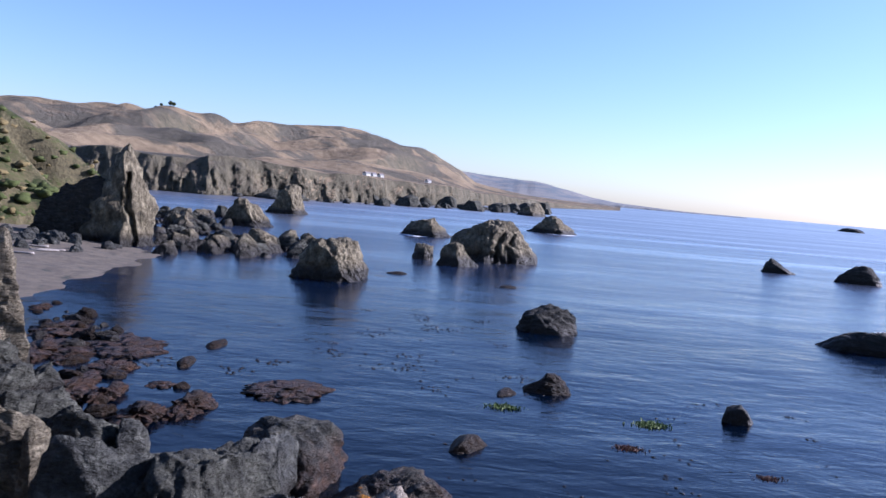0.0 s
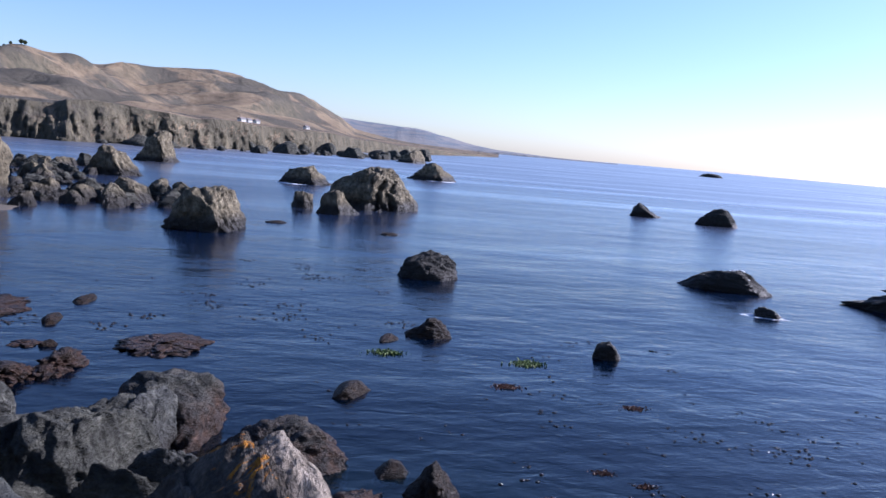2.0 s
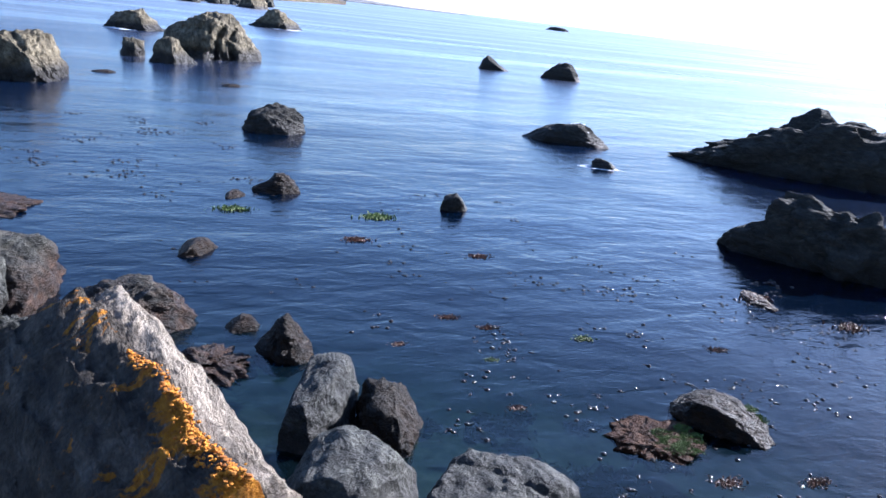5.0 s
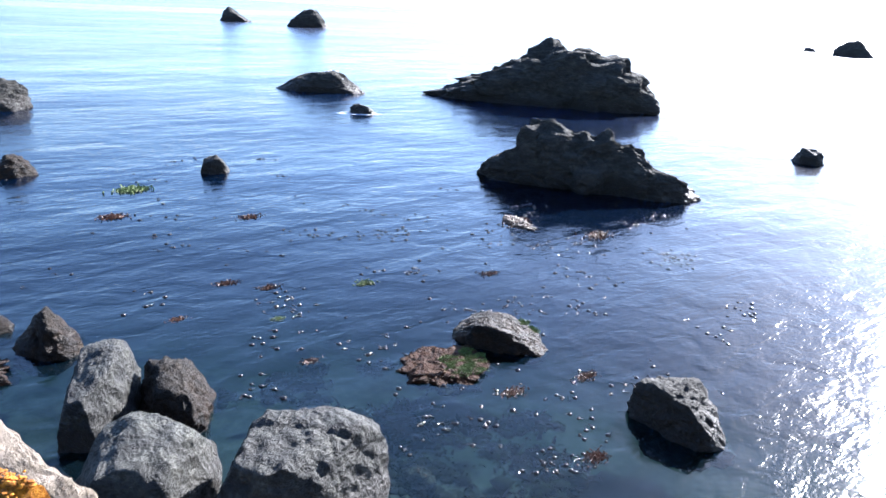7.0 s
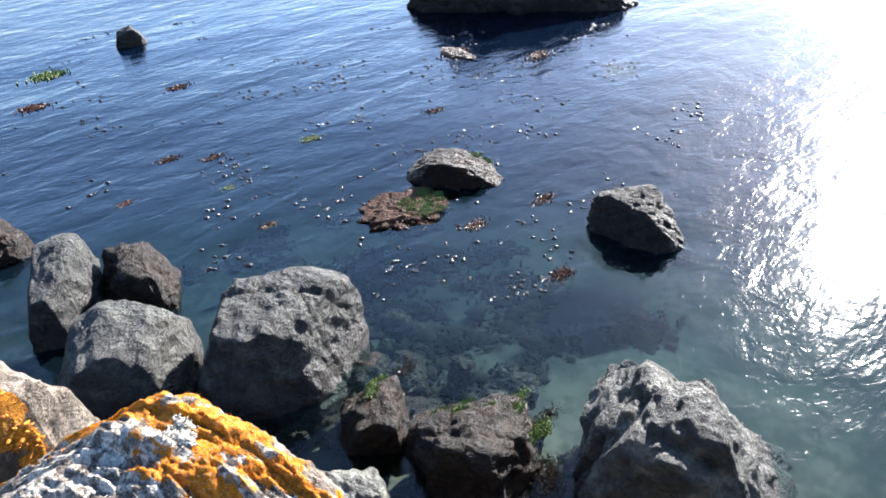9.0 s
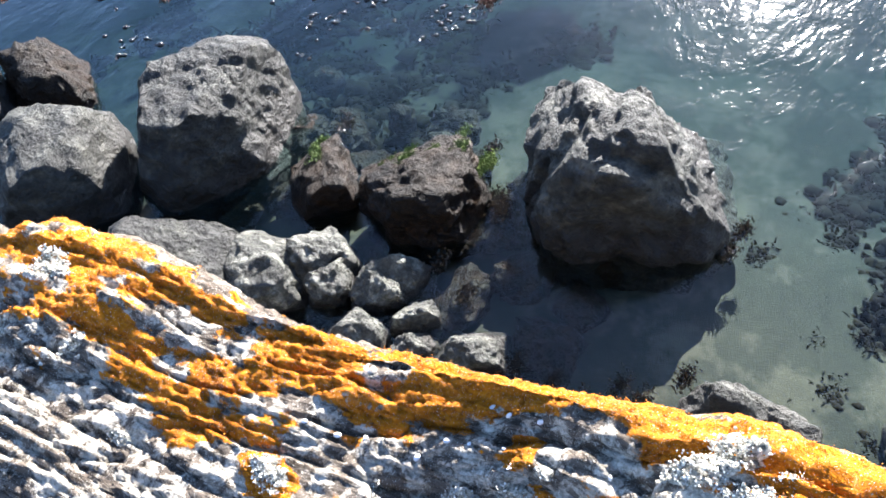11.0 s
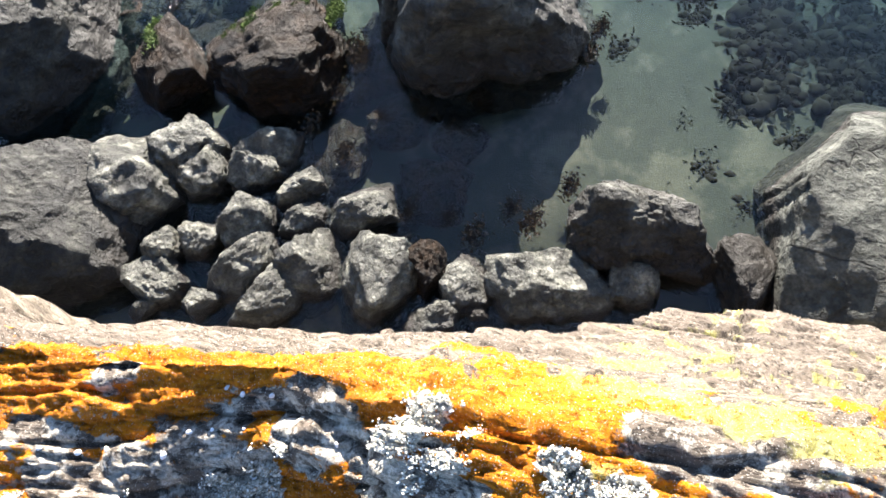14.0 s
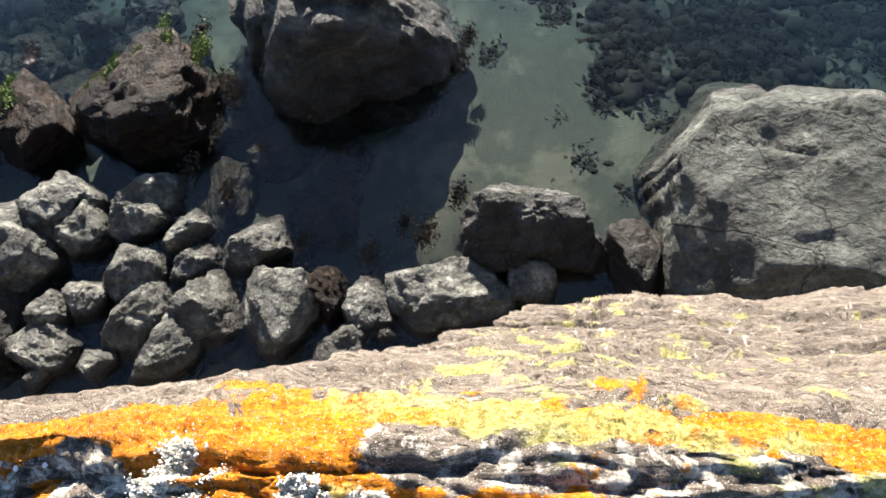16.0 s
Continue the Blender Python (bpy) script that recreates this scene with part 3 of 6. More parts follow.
rock("sea_rock", 14.13, 123.66, 15.20, 10.64, 6.65, -6.6, 12, STACK, "large ridged sea stack with steep flanks", sub=6, p=6, cuts=1, chips=3, rough=0.065, planes=[(-30, 26, 0.15, -0.4, 0.75), (-122, 16, -0.2, -0.5, 0.7), (0, 36, 0.62, 0, 0.62), (178, 42, -0.35, 0, 0.9), (180, 60, -0.1, 0, 1), (-20, 60, 0.4, -0.1, 0.9)], clefts=[(0.05, 0, 0.2, 0.8, 0.06, 0.25), (0.35, 0, 0.42, 0.7, 0.05, 0.2)], fine=0.06)
rock("sea_rock", 8.03, 111.37, 5.94, 4.16, 3.38, -4.2, 13, STACK, "low rounded rock against a larger sea stack", sub=4, prof=(0.7, 1, 0.9, 0.6, 0.4), planes=crag(3), cuts=2, chips=3, p=6, fine=0.06, rough=0.065)
rock("rock", 3.14, 117.46, 3.27, 2.62, 2.48, -1.6, 14, STACK, "small dark rock beside a sea stack", sub=4)
rock("sea_rock", 5.32, 174.72, 11.89, 9.51, 4.21, -1.8, 15, STACK, "humped dark sea rock with surf at its foot", sub=5, prof=(0.4, 0.8, 1, 0.9, 0.6, 0.4), planes=crag(5), cuts=2, chips=3, p=6, fine=0.06, rough=0.065)
rock("sea_rock", 45.58, 239.46, 15.65, 12.52, 5.47, -10.8, 16, STACK, "cone-shaped sea stack with surf at its foot", sub=5, prof=(0.3, 0.75, 1, 0.95, 0.7, 0.3), planes=crag(6), cuts=2, chips=3, p=6, fine=0.06, rough=0.065)
rock("sea_rock", 70.14, 433.89, 17.05, 13.64, 7.46, -9.2, 17, STACK, "distant twin-peaked sea stack off the coast", sub=4, prof=(0.3, 0.7, 0.75, 1, 0.95, 0.3), planes=crag(7), cuts=2, chips=3, p=6, fine=0.06, rough=0.065)
rock("sea_rock", -31.23, 158.84, 10.77, 8.61, 5.61, 11.1, 18, STACK, "jagged sea rock off a rocky point", sub=5, prof=(0.5, 0.95, 1, 0.8, 0.6, 0.4), planes=crag(8), cuts=2, chips=3, p=6, fine=0.06, rough=0.065)
rock("sea_rock", -32.91, 223.05, 12.00, 9.60, 8.47, 8.3, 19, STACK, "tall rounded sea stack off a rocky point", sub=5, prof=(0.5, 0.8, 1, 1, 0.8, 0.45), planes=crag(9), cuts=2, chips=3, p=6, fine=0.06, rough=0.065)
rock("sea_rock", -19.62, 108.78, 6.76, 5.41, 3.20, 10.1, 20, STACK, "low sea rock off a rocky point", sub=5, prof=(0.8, 1, 0.9, 0.7, 0.5, 0.3), planes=crag(10), cuts=2, chips=3, p=6, fine=0.06, rough=0.065)
rock("rock", 12.12, 62.90, 5.01, 4.01, 2.13, -11.1, 21, DARK, "dark rounded boulder in calm sea", sub=5, prof=(0.3, 0.8, 1, 1, 0.95, 0.8), p=3)
rock("rock", 8.59, 43.30, 2.71, 2.17, 0.99, -11.6, 22, WEED, "low weedy rock awash in the sea", sub=4, prof=(0.3, 0.6, 1, 0.9, 0.6))
rock("rock", 17.91, 39.44, 1.55, 1.24, 0.96, -24.8, 23, DARK, "small dark pointed rock in the sea", sub=4, p=2.2)
rock("rock", 74.24, 150.75, 6.40, 5.12, 2.80, -26.3, 24, DARK, "dark peaked rock low in the sea", sub=4, prof=(0.5, 1, 0.8, 0.4, 0.2))
rock("rock", 84.43, 140.59, 7.89, 6.32, 3.40, -31.1, 25, DARK, "dark dome-shaped rock in the sea", sub=4, prof=(0.2, 0.7, 1, 1, 0.7))
perch = rock("rock", 40.44, 64.91, 8.37, 4.18, 1.96, -32.1, 26, DARK, "long low dark rock with white bird droppings", sub=5, prof=(0.3, 0.6, 0.85, 0.9, 1, 1, 0.6))
rock("rock", 36.90, 52.87, 2.04, 1.63, 0.72, -35.2, 27, DARK, "small dark rock with foam round it", sub=4)
rock("rock", 596.92, 1019.81, 31.92, 15.96, 5.40, -30.4, 28, DARK, "distant low islet near the horizon", sub=3)
rock("sea_rock", 59.11, 53.84, 23.13, 11.56, 6.15, -47.7, 29, DARK, "large dark jagged sea rock in silhouette", sub=6, prof=(0.14, 0.26, 0.36, 0.48, 0.64, 0.8, 0.93, 1, 0.9, 1, 0.8, 0.5), rough=0.10, cuts=2, p=4.0, fine=0.055, chips=0)
rock("sea_rock", 35.55, 28.04, 13.01, 5.47, 3.68, -51.8, 30, DARK, "dark double-humped sea rock near shore", sub=6, prof=(0.3, 0.5, 1, 1, 0.85, 0.95, 0.9, 0.62, 0.42, 0.15), rough=0.10, cuts=2, p=3.6, fine=0.06, chips=0)
rock("rock", 56.64, 24.92, 2.24, 1.79, 1.07, -66.2, 31, DARK, "small dark rock in the sun glitter", sub=4)
rock("rock", 197.54, 81.55, 9.35, 7.48, 3.84, -67.6, 32, DARK, "pointed dark rock far out in the sun glitter", sub=4, prof=(0.4, 0.8, 1, 0.6, 0.3))
rock("rock", 198.41, 92.84, 3.07, 2.45, 1.00, -64.9, 33, DARK, "tiny dark rock far out at sea", sub=3)
rock("rock", 6.12, 41.85, 1.00, 1.76, 0.25, -16.7, 34, WEED, "small brown weedy rock at the surface", group="weedy rocks", sub=3)
rock("rock", 3.98, 24.57, 0.99, 1.29, 0.35, -16.7, 35, WEED, "small brown weedy rock at the surface", group="weedy rocks", sub=3)
rock("rock", 3.35, 32.76, 1.32, 2.47, 0.50, -16.7, 36, WEED, "small brown weedy rock at the surface", group="weedy rocks", sub=3)
rock("rock", -0.40, 95.52, 2.49, 1.86, 0.30, -7.9, 37, WEED, "small brown weedy rock at the surface", group="weedy rocks", sub=3)
rock("rock", 12.49, 90.04, 1.97, 1.41, 0.30, -7.9, 38, WEED, "small brown weedy rock at the surface", group="weedy rocks", sub=3)
rock("rock", -11.41, 43.42, 0.73, 2.26, 0.35, -2.7, 39, WEED, "small brown weedy rock at the surface", group="weedy rocks", sub=3)
rock("rock", -11.08, 48.48, 0.80, 1.67, 0.30, -2.7, 40, WEED, "small brown weedy rock at the surface", group="weedy rocks", sub=3)
rock("rock", -11.53, 43.55, 0.73, 1.93, 0.30, -7.9, 41, WEED, "small brown weedy rock at the surface", group="weedy rocks", sub=3)
rock("rock", -11.03, 48.43, 1.02, 2.18, 0.30, -7.9, 42, WEED, "small brown weedy rock at the surface", group="weedy rocks", sub=3)
rock("rock", 13.90, 15.35, 2.80, 2.70, 0.14, -42.0, 43, REDROCK, "flat rock matted with red-brown and green seaweed", sub=5, p=2.4, rough=0.2, fine=0.09, cuts=4)
rock("rock", -5.33, 39.41, 4.25, 4.85, 0.35, -16.7, 44, MATTED, "flat rock matted with red-brown seaweed", group="weed-matted rocks", sub=5, p=2.4, rough=0.26, fine=0.13, cuts=4)
rock("rock", -15.71, 46.46, 5.53, 7.23, 0.30, -2.7, 45, MATTED, "flat rock matted with red-brown seaweed", group="weed-matted rocks", sub=5, p=2.4, rough=0.26, fine=0.13, cuts=4)
rock("rock", -20.89, 49.34, 3.79, 6.10, 0.35, -2.7, 46, MATTED, "flat rock matted with red-brown seaweed", group="weed-matted rocks", sub=5, p=2.4, rough=0.26, fine=0.13, cuts=4)
rock("rock", -14.73, 40.86, 2.75, 3.58, 0.35, -2.7, 47, MATTED, "flat rock matted with red-brown seaweed", group="weed-matted rocks", sub=5, p=2.4, rough=0.26, fine=0.13, cuts=4)
rock("rock", -17.50, 43.34, 2.88, 4.97, 0.40, -2.7, 48, MATTED, "flat rock matted with red-brown seaweed", group="weed-matted rocks", sub=5, p=2.4, rough=0.26, fine=0.13, cuts=4)
rock("rock", -19.27, 43.52, 2.51, 6.40, 0.50, -2.7, 49, MATTED, "flat rock matted with red-brown seaweed", group="weed-matted rocks", sub=5, p=2.4, rough=0.26, fine=0.13, cuts=4)
rock("rock", -25.06, 56.14, 1.47, 2.80, 0.30, -2.7, 50, MATTED, "flat rock matted with red-brown seaweed", group="weed-matted rocks", sub=5, p=2.4, rough=0.26, fine=0.13, cuts=4)
rock("rock", -14.25, 35.24, 1.46, 2.30, 0.40, -2.7, 51, MATTED, "flat rock matted with red-brown seaweed", group="weed-matted rocks", sub=5, p=2.4, rough=0.26, fine=0.13, cuts=4)
rock("rock", -12.17, 31.81, 0.86, 1.12, 0.40, -2.7, 52, MATTED, "flat rock matted with red-brown seaweed", group="weed-matted rocks", sub=5, p=2.4, rough=0.26, fine=0.13, cuts=4)
rock("rock", -11.32, 38.73, 1.49, 1.52, 0.15, -2.7, 53, MATTED, "flat rock matted with red-brown seaweed", group="weed-matted rocks", sub=5, p=2.4, rough=0.26, fine=0.13, cuts=4)
rock("rock", -12.97, 36.13, 1.51, 3.68, 0.60, -2.7, 54, MATTED, "flat rock matted with red-brown seaweed", group="weed-matted rocks", sub=5, p=2.4, rough=0.26, fine=0.13, cuts=4)
rock("rock", -10.72, 33.31, 2.34, 3.88, 0.80, -2.7, 55, MATTED, "flat rock matted with red-brown seaweed", group="weed-matted rocks", sub=5, p=2.4, rough=0.26, fine=0.13, cuts=4)
rock("rock", -9.02, 35.32, 2.16, 4.45, 0.70, -2.7, 56, MATTED, "flat rock matted with red-brown seaweed", group="weed-matted rocks", sub=5, p=2.4, rough=0.26, fine=0.13, cuts=4)
rock("rock", -14.88, 36.76, 2.11, 6.53, 0.50, -2.7, 57, MATTED, "flat rock matted with red-brown seaweed", group="weed-matted rocks", sub=5, p=2.4, rough=0.26, fine=0.13, cuts=4)
rock("rock", 2.48, 21.81, 2.66, 2.91, 0.50, -16.7, 58, MATTED, "flat rock matted with red-brown seaweed", group="weed-matted rocks", sub=5, p=2.4, rough=0.26, fine=0.13, cuts=4)
rock("rock", 26.36, 24.57, 1.30, 2.82, 0.15, -16.7, 59, MATTED, "flat rock matted with red-brown seaweed", group="weed-matted rocks", sub=5, p=2.4, rough=0.26, fine=0.13, cuts=4)
rock("boulder", 4.93, 22.54, 1.85, 2.30, 1.20, -16.7, 60, WEED, "dark cone-shaped boulder in shallow water", sub=5, p=2.0, cuts=2, prof=(0.3, 0.6, 1, 0.6, 0.3), chips=12)
rock("boulder", 5.01, 18.03, 1.67, 3.51, 1.70, -28.3, 61, PALE, "upright pale grey fractured boulder", sub=5, p=3.3, cuts=3, planes=shelf(31, 80), fine=0.020, strata=0.018, ridge=0.4, rough=0.035)
rock("boulder", 6.63, 17.43, 1.84, 3.19, 1.20, -28.3, 62, WEED, "rounded dark brown boulder in shallow water", sub=5, p=3.3, cuts=3, planes=shelf(32, 80))
rock("boulder", 4.59, 14.09, 2.68, 3.01, 1.80, -46.8, 63, ROCK, "dark grey boulder with a pale crest", sub=5, p=3.3, cuts=3, planes=shelf(33, 80), fine=0.020, strata=0.018, ridge=0.4, rough=0.035)
rock("boulder", 7.17, 12.08, 3.48, 3.92, 1.90, -46.8, 64, PALE, "large pale grey cracked boulder", sub=6, p=3.3, cuts=3, fine=0.018, ridge=0.4, rough=0.035, strata=0.02, planes=shelf(34, 80), grooves=[(100, 20, 0.1, 0.1, 0.9, 0.05, 0.05), (30, 15, 0.3, 0, 0.9, 0.04, 0.045), (160, 25, -0.4, 0.1, 0.9, 0.04, 0.05)])
rock("boulder", 7.10, 9.21, 1.32, 1.77, 0.80, -46.8, 65, WEED, "weedy broken rock between boulders", sub=4, p=3.3, cuts=3, planes=shelf(35, 80))
rock("boulder", 7.67, 7.16, 2.46, 2.46, 1.10, -46.8, 66, WEED, "brown weedy boulder at the water's edge", sub=5, p=3.3, cuts=3, planes=shelf(36, 80))
rock("boulder", 9.80, 4.15, 3.60, 4.10, 2.15, -62.0, 67, ROCK, "huge grey boulder with a pitted crown", sub=6, rough=0.055, fine=0.024, strata=0.012, p=3.8, cuts=3, planes=[(-70, 82, 0, 0.2, 1.0), (85, 42, 0, 0.5, 0.9), (-90, 12, 0, -0.66, 0.4), (-88, 46, 0, -0.5, 0.88), (-15, 30, 0.7, -0.2, 0.7), (205, 34, -0.66, -0.1, 0.75)], grooves=[(70, 20, 0.2, 0.25, 0.9, 0.08, 0.16), (150, 25, -0.3, 0.1, 0.9, 0.06, 0.12)])
rock("boulder", 16.60, 15.75, 3.10, 2.30, 0.75, -46.6, 68, WEED, "low wedge-shaped brown rock in shallow water", sub=5, p=3.3, cuts=3, prof=(0.5, 1, 1, 0.85, 0.6, 0.35), planes=table(38, 84))
rock("boulder", 16.95, 9.25, 2.35, 2.60, 1.10, -30.0, 69, DARK, "dark squarish boulder ringed with glitter", sub=6, fine=0.035, rough=0.05, p=6, cuts=2, planes=[(-60, 78, 0, 0, 0.95), (200, 30, -0.8, 0, 0.8)])
rock("boulder", 0.20, 25.10, 4.70, 3.30, 1.35, -4.0, 70, SLAB, "wide wedge boulder with pale top and brown weedy flank", sub=6, p=6, cuts=4, fine=0.045, prof=(0.45, 0.6, 0.75, 0.85, 0.95, 1, 0.85), planes=[(28, 76, 0.1, 0, 0.95), (-92, 8, 0, -0.8, 0.4), (150, 40, -0.7, 0.2, 0.8)], grooves=[(80, 20, 0, 0.2, 0.9, 0.1, 0.15)])
rock("boulder", -5.68, 24.62, 4.49, 8.45, 2.60, -7.9, 71, SLATE, "large dark grey slab of fractured rock", sub=6, p=3.3, cuts=3, planes=table(41, 76), grooves=[(60, 25, 0, 0.1, 0.9, 0.1, 0.18), (120, 20, -0.3, 0.2, 0.9, 0.08, 0.15), (10, 10, 0.4, 0, 0.8, 0.07, 0.14)])
rock("boulder", -3.69, 29.21, 4.15, 6.55, 1.70, -7.9, 72, SLAB, "grey boulder with brown weedy flank", sub=5, p=3.3, cuts=3, planes=table(42, 76))
rock("boulder", -3.77, 26.81, 1.59, 5.16, 2.00, -7.9, 73, ROCK, "pale upright rock face among boulders", sub=5, p=3.3, cuts=3, planes=table(43, 76))
rock("boulder", -2.69, 21.93, 2.85, 1.55, 2.00, -16.7, 74, ROCK, "angular boulder with a pale top", sub=5, p=3.3, cuts=3, planes=table(44, 76))
rock("boulder", -3.68, 19.82, 2.63, 1.12, 2.40, -16.7, 75, SLATE, "grey boulder in a jumble at the cliff's foot", sub=5, p=3.3, cuts=3, planes=table(45, 76))
rock("boulder", -7.85, 22.16, 4.02, 1.98, 3.20, -2.7, 76, ROCK, "smooth grey slab below the cliff", sub=5, p=3.3, cuts=3, planes=table(46, 76))
rock("boulder", -8.71, 26.64, 1.18, 1.69, 2.20, -2.7, 77, ROCK, "pale block of rock wedged between boulders", sub=4, p=3.3, cuts=3, planes=table(47, 76))
rock("boulder", -10.36, 26.90, 2.52, 2.39, 2.40, -2.7, 78, SLATE, "dark fractured boulder among others", sub=5, p=3.3, cuts=3, planes=table(48, 76))
rock("boulder", -11.65, 24.72, 2.45, 2.87, 3.20, -2.7, 79, TAN, "brownish rounded boulder below the cliff", sub=5, p=3.3, cuts=3, planes=table(49, 76))
rock("boulder", -10.64, 24.06, 1.39, 1.93, 2.80, -2.7, 80, TAN, "small brown boulder among grey ones", sub=4, p=3.3, cuts=3, planes=table(50, 76))
rock("boulder", -16.83, 35.22, 2.36, 4.17, 1.60, -2.7, 81, SLATE, "dark angular rock in the jumble below the cliff", group="jumble below the cliff", sub=5)
rock("boulder", -15.97, 36.30, 2.10, 2.92, 1.20, -2.7, 82, SLATE, "dark angular rock in the jumble below the cliff", group="jumble below the cliff", sub=5)
rock("boulder", -14.46, 30.79, 2.07, 3.16, 1.80, -2.7, 83, SLATE, "dark angular rock in the jumble below the cliff", group="jumble below the cliff", sub=5)
rock("boulder", -13.36, 31.42, 1.88, 3.48, 1.60, -2.7, 84, SLATE, "dark angular rock in the jumble below the cliff", group="jumble below the cliff", sub=5)
rock("boulder", -12.56, 30.12, 1.66, 1.59, 1.40, -2.7, 85, SLATE, "dark angular rock in the jumble below the cliff", group="jumble below the cliff", sub=5)
rock("boulder", -19.36, 39.24, 1.92, 4.51, 1.60, -2.7, 86, SLATE, "dark angular rock in the jumble below the cliff", group="jumble below the cliff", sub=5)
rock("stone", 4.53, 8.69, 1.93, 1.93, 0.91, -25.6, 87, STONE, "grey angular stone on the wet shore", group="stones at the foot of the cliff", sub=5, p=6, cuts=8, rough=0.045, planes=shelf(40, 70))
rock("stone", 5.37, 8.16, 0.77, 1.40, 0.59, -31.4, 88, STONE, "dark slab leaning upright among stones", group="stones at the foot of the cliff", sub=5, p=6, cuts=8, rough=0.045, planes=shelf(41, 70))
rock("stone", 5.27, 7.54, 0.99, 1.08, 0.51, -32.9, 89, STONE, "grey angular stone on the wet shore", group="stones at the foot of the cliff", sub=5, p=6, cuts=8, rough=0.045, planes=shelf(42, 70))
rock("stone", 5.50, 6.67, 0.98, 0.90, 0.51, -37.4, 90, STONE, "grey angular stone on the wet shore", group="stones at the foot of the cliff", sub=5, p=6, cuts=8, rough=0.045, planes=shelf(43, 70))
rock("stone", 5.34, 5.75, 0.90, 0.61, 0.42, -40.6, 91, STONE, "grey angular stone on the wet shore", group="stones at the foot of the cliff", sub=5, p=6, cuts=8, rough=0.045, planes=shelf(44, 70))
rock("stone", 5.23, 4.56, 1.21, 0.83, 0.46, -46.4, 92, STONE, "grey angular stone on the wet shore", group="stones at the foot of the cliff", sub=5, p=6, cuts=8, rough=0.045, planes=shelf(45, 70))
rock("stone", 4.55, 6.36, 1.04, 1.09, 0.54, -33.2, 93, STONE, "grey angular stone on the wet shore", group="stones at the foot of the cliff", sub=5, p=6, cuts=8, rough=0.045, planes=shelf(46, 70))
rock("stone", 4.80, 5.46, 0.86, 0.54, 0.32, -38.8, 94, STONE, "grey angular stone on the wet shore", group="stones at the foot of the cliff", sub=5, p=6, cuts=8, rough=0.045, planes=shelf(47, 70))
rock("stone", 4.05, 7.01, 0.73, 0.71, 0.41, -27.7, 95, STONE, "small pale pointed stone among darker ones", group="stones at the foot of the cliff", sub=5, p=6, cuts=8, rough=0.045, planes=shelf(48, 70))
rock("stone", 3.73, 7.51, 0.76, 0.65, 0.43, -24.1, 96, STONE, "grey angular stone on the wet shore", group="stones at the foot of the cliff", sub=5, p=6, cuts=8, rough=0.045, planes=shelf(49, 70))
rock("stone", 3.35, 7.25, 0.58, 0.59, 0.33, -22.4, 97, STONE, "grey angular stone on the wet shore", group="stones at the foot of the cliff", sub=5, p=6, cuts=8, rough=0.045, planes=shelf(50, 70))
rock("stone", 3.79, 6.02, 1.36, 0.85, 0.51, -29.6, 98, STONE, "grey angular stone on the wet shore", group="stones at the foot of the cliff", sub=5, p=6, cuts=8, rough=0.045, planes=shelf(51, 70))
rock("stone", 4.05, 4.93, 1.21, 1.02, 0.57, -36.5, 99, STONE, "grey angular stone on the wet shore", group="stones at the foot of the cliff", sub=5, p=6, cuts=8, rough=0.045, planes=shelf(52, 70))
rock("stone", 4.30, 3.83, 1.44, 1.38, 0.68, -45.3, 100, STONE, "pale mossy stone with a brown weedy flank", group="stones at the foot of the cliff", sub=5, p=6, cuts=8, rough=0.045, planes=shelf(53, 70))
rock("stone", 4.47, 2.60, 0.80, 0.97, 0.30, -56.9, 101, STONE, "grey angular stone on the wet shore", group="stones at the foot of the cliff", sub=5, p=6, cuts=8, rough=0.045, planes=shelf(54, 70))
rock("stone", 4.75, 1.41, 1.94, 1.20, 0.55, -71.0, 102, STONE, "grey angular stone on the wet shore", group="stones at the foot of the cliff", sub=5, p=6, cuts=8, rough=0.045, planes=shelf(55, 70))
rock("stone", 3.48, 5.46, 1.13, 0.71, 0.32, -29.6, 103, STONE, "grey angular stone on the wet shore", group="stones at the foot of the cliff", sub=5, p=6, cuts=8, rough=0.045, planes=shelf(56, 70))
rock("stone", 3.33, 5.38, 1.33, 0.83, 0.50, -26.8, 104, STONE, "grey angular stone on the wet shore", group="stones at the foot of the cliff", sub=5, p=6, cuts=8, rough=0.045, planes=shelf(57, 70))
rock("stone", 3.08, 6.48, 0.54, 0.59, 0.26, -21.2, 105, STONE, "grey angular stone on the wet shore", group="stones at the foot of the cliff", sub=5, p=6, cuts=8, rough=0.045, planes=shelf(58, 70))
rock("stone", 3.22, 7.34, 0.85, 1.02, 0.40, -19.9, 106, STONE, "grey angular stone on the wet shore", group="stones at the foot of the cliff", sub=5, p=6, cuts=8, rough=0.045, planes=shelf(59, 70))
rock("stone", 3.27, 8.02, 0.33, 0.67, 0.16, -18.7, 107, STONE, "grey angular stone on the wet shore", group="stones at the foot of the cliff", sub=5, p=6, cuts=8, rough=0.045, planes=shelf(60, 70))
rock("stone", 2.72, 7.33, 0.51, 0.40, 0.24, -16.5, 108, STONE, "grey angular stone on the wet shore", group="stones at the foot of the cliff", sub=5, p=6, cuts=8, rough=0.045, planes=shelf(61, 70))
rock("stone", 5.08, 0.22, 0.80, 0.76, 0.45, -84.8, 109, STONE, "rounded brownish stone beside a dark boulder", group="stones at the foot of the cliff", sub=5, p=6, cuts=8, rough=0.045, planes=shelf(62, 70))
rock("stone", 3.78, 2.85, 0.92, 0.58, 0.26, -47.9, 110, STONE, "grey angular stone on the wet shore", group="stones at the foot of the cliff", sub=5, p=6, cuts=8, rough=0.045, planes=shelf(63, 70))
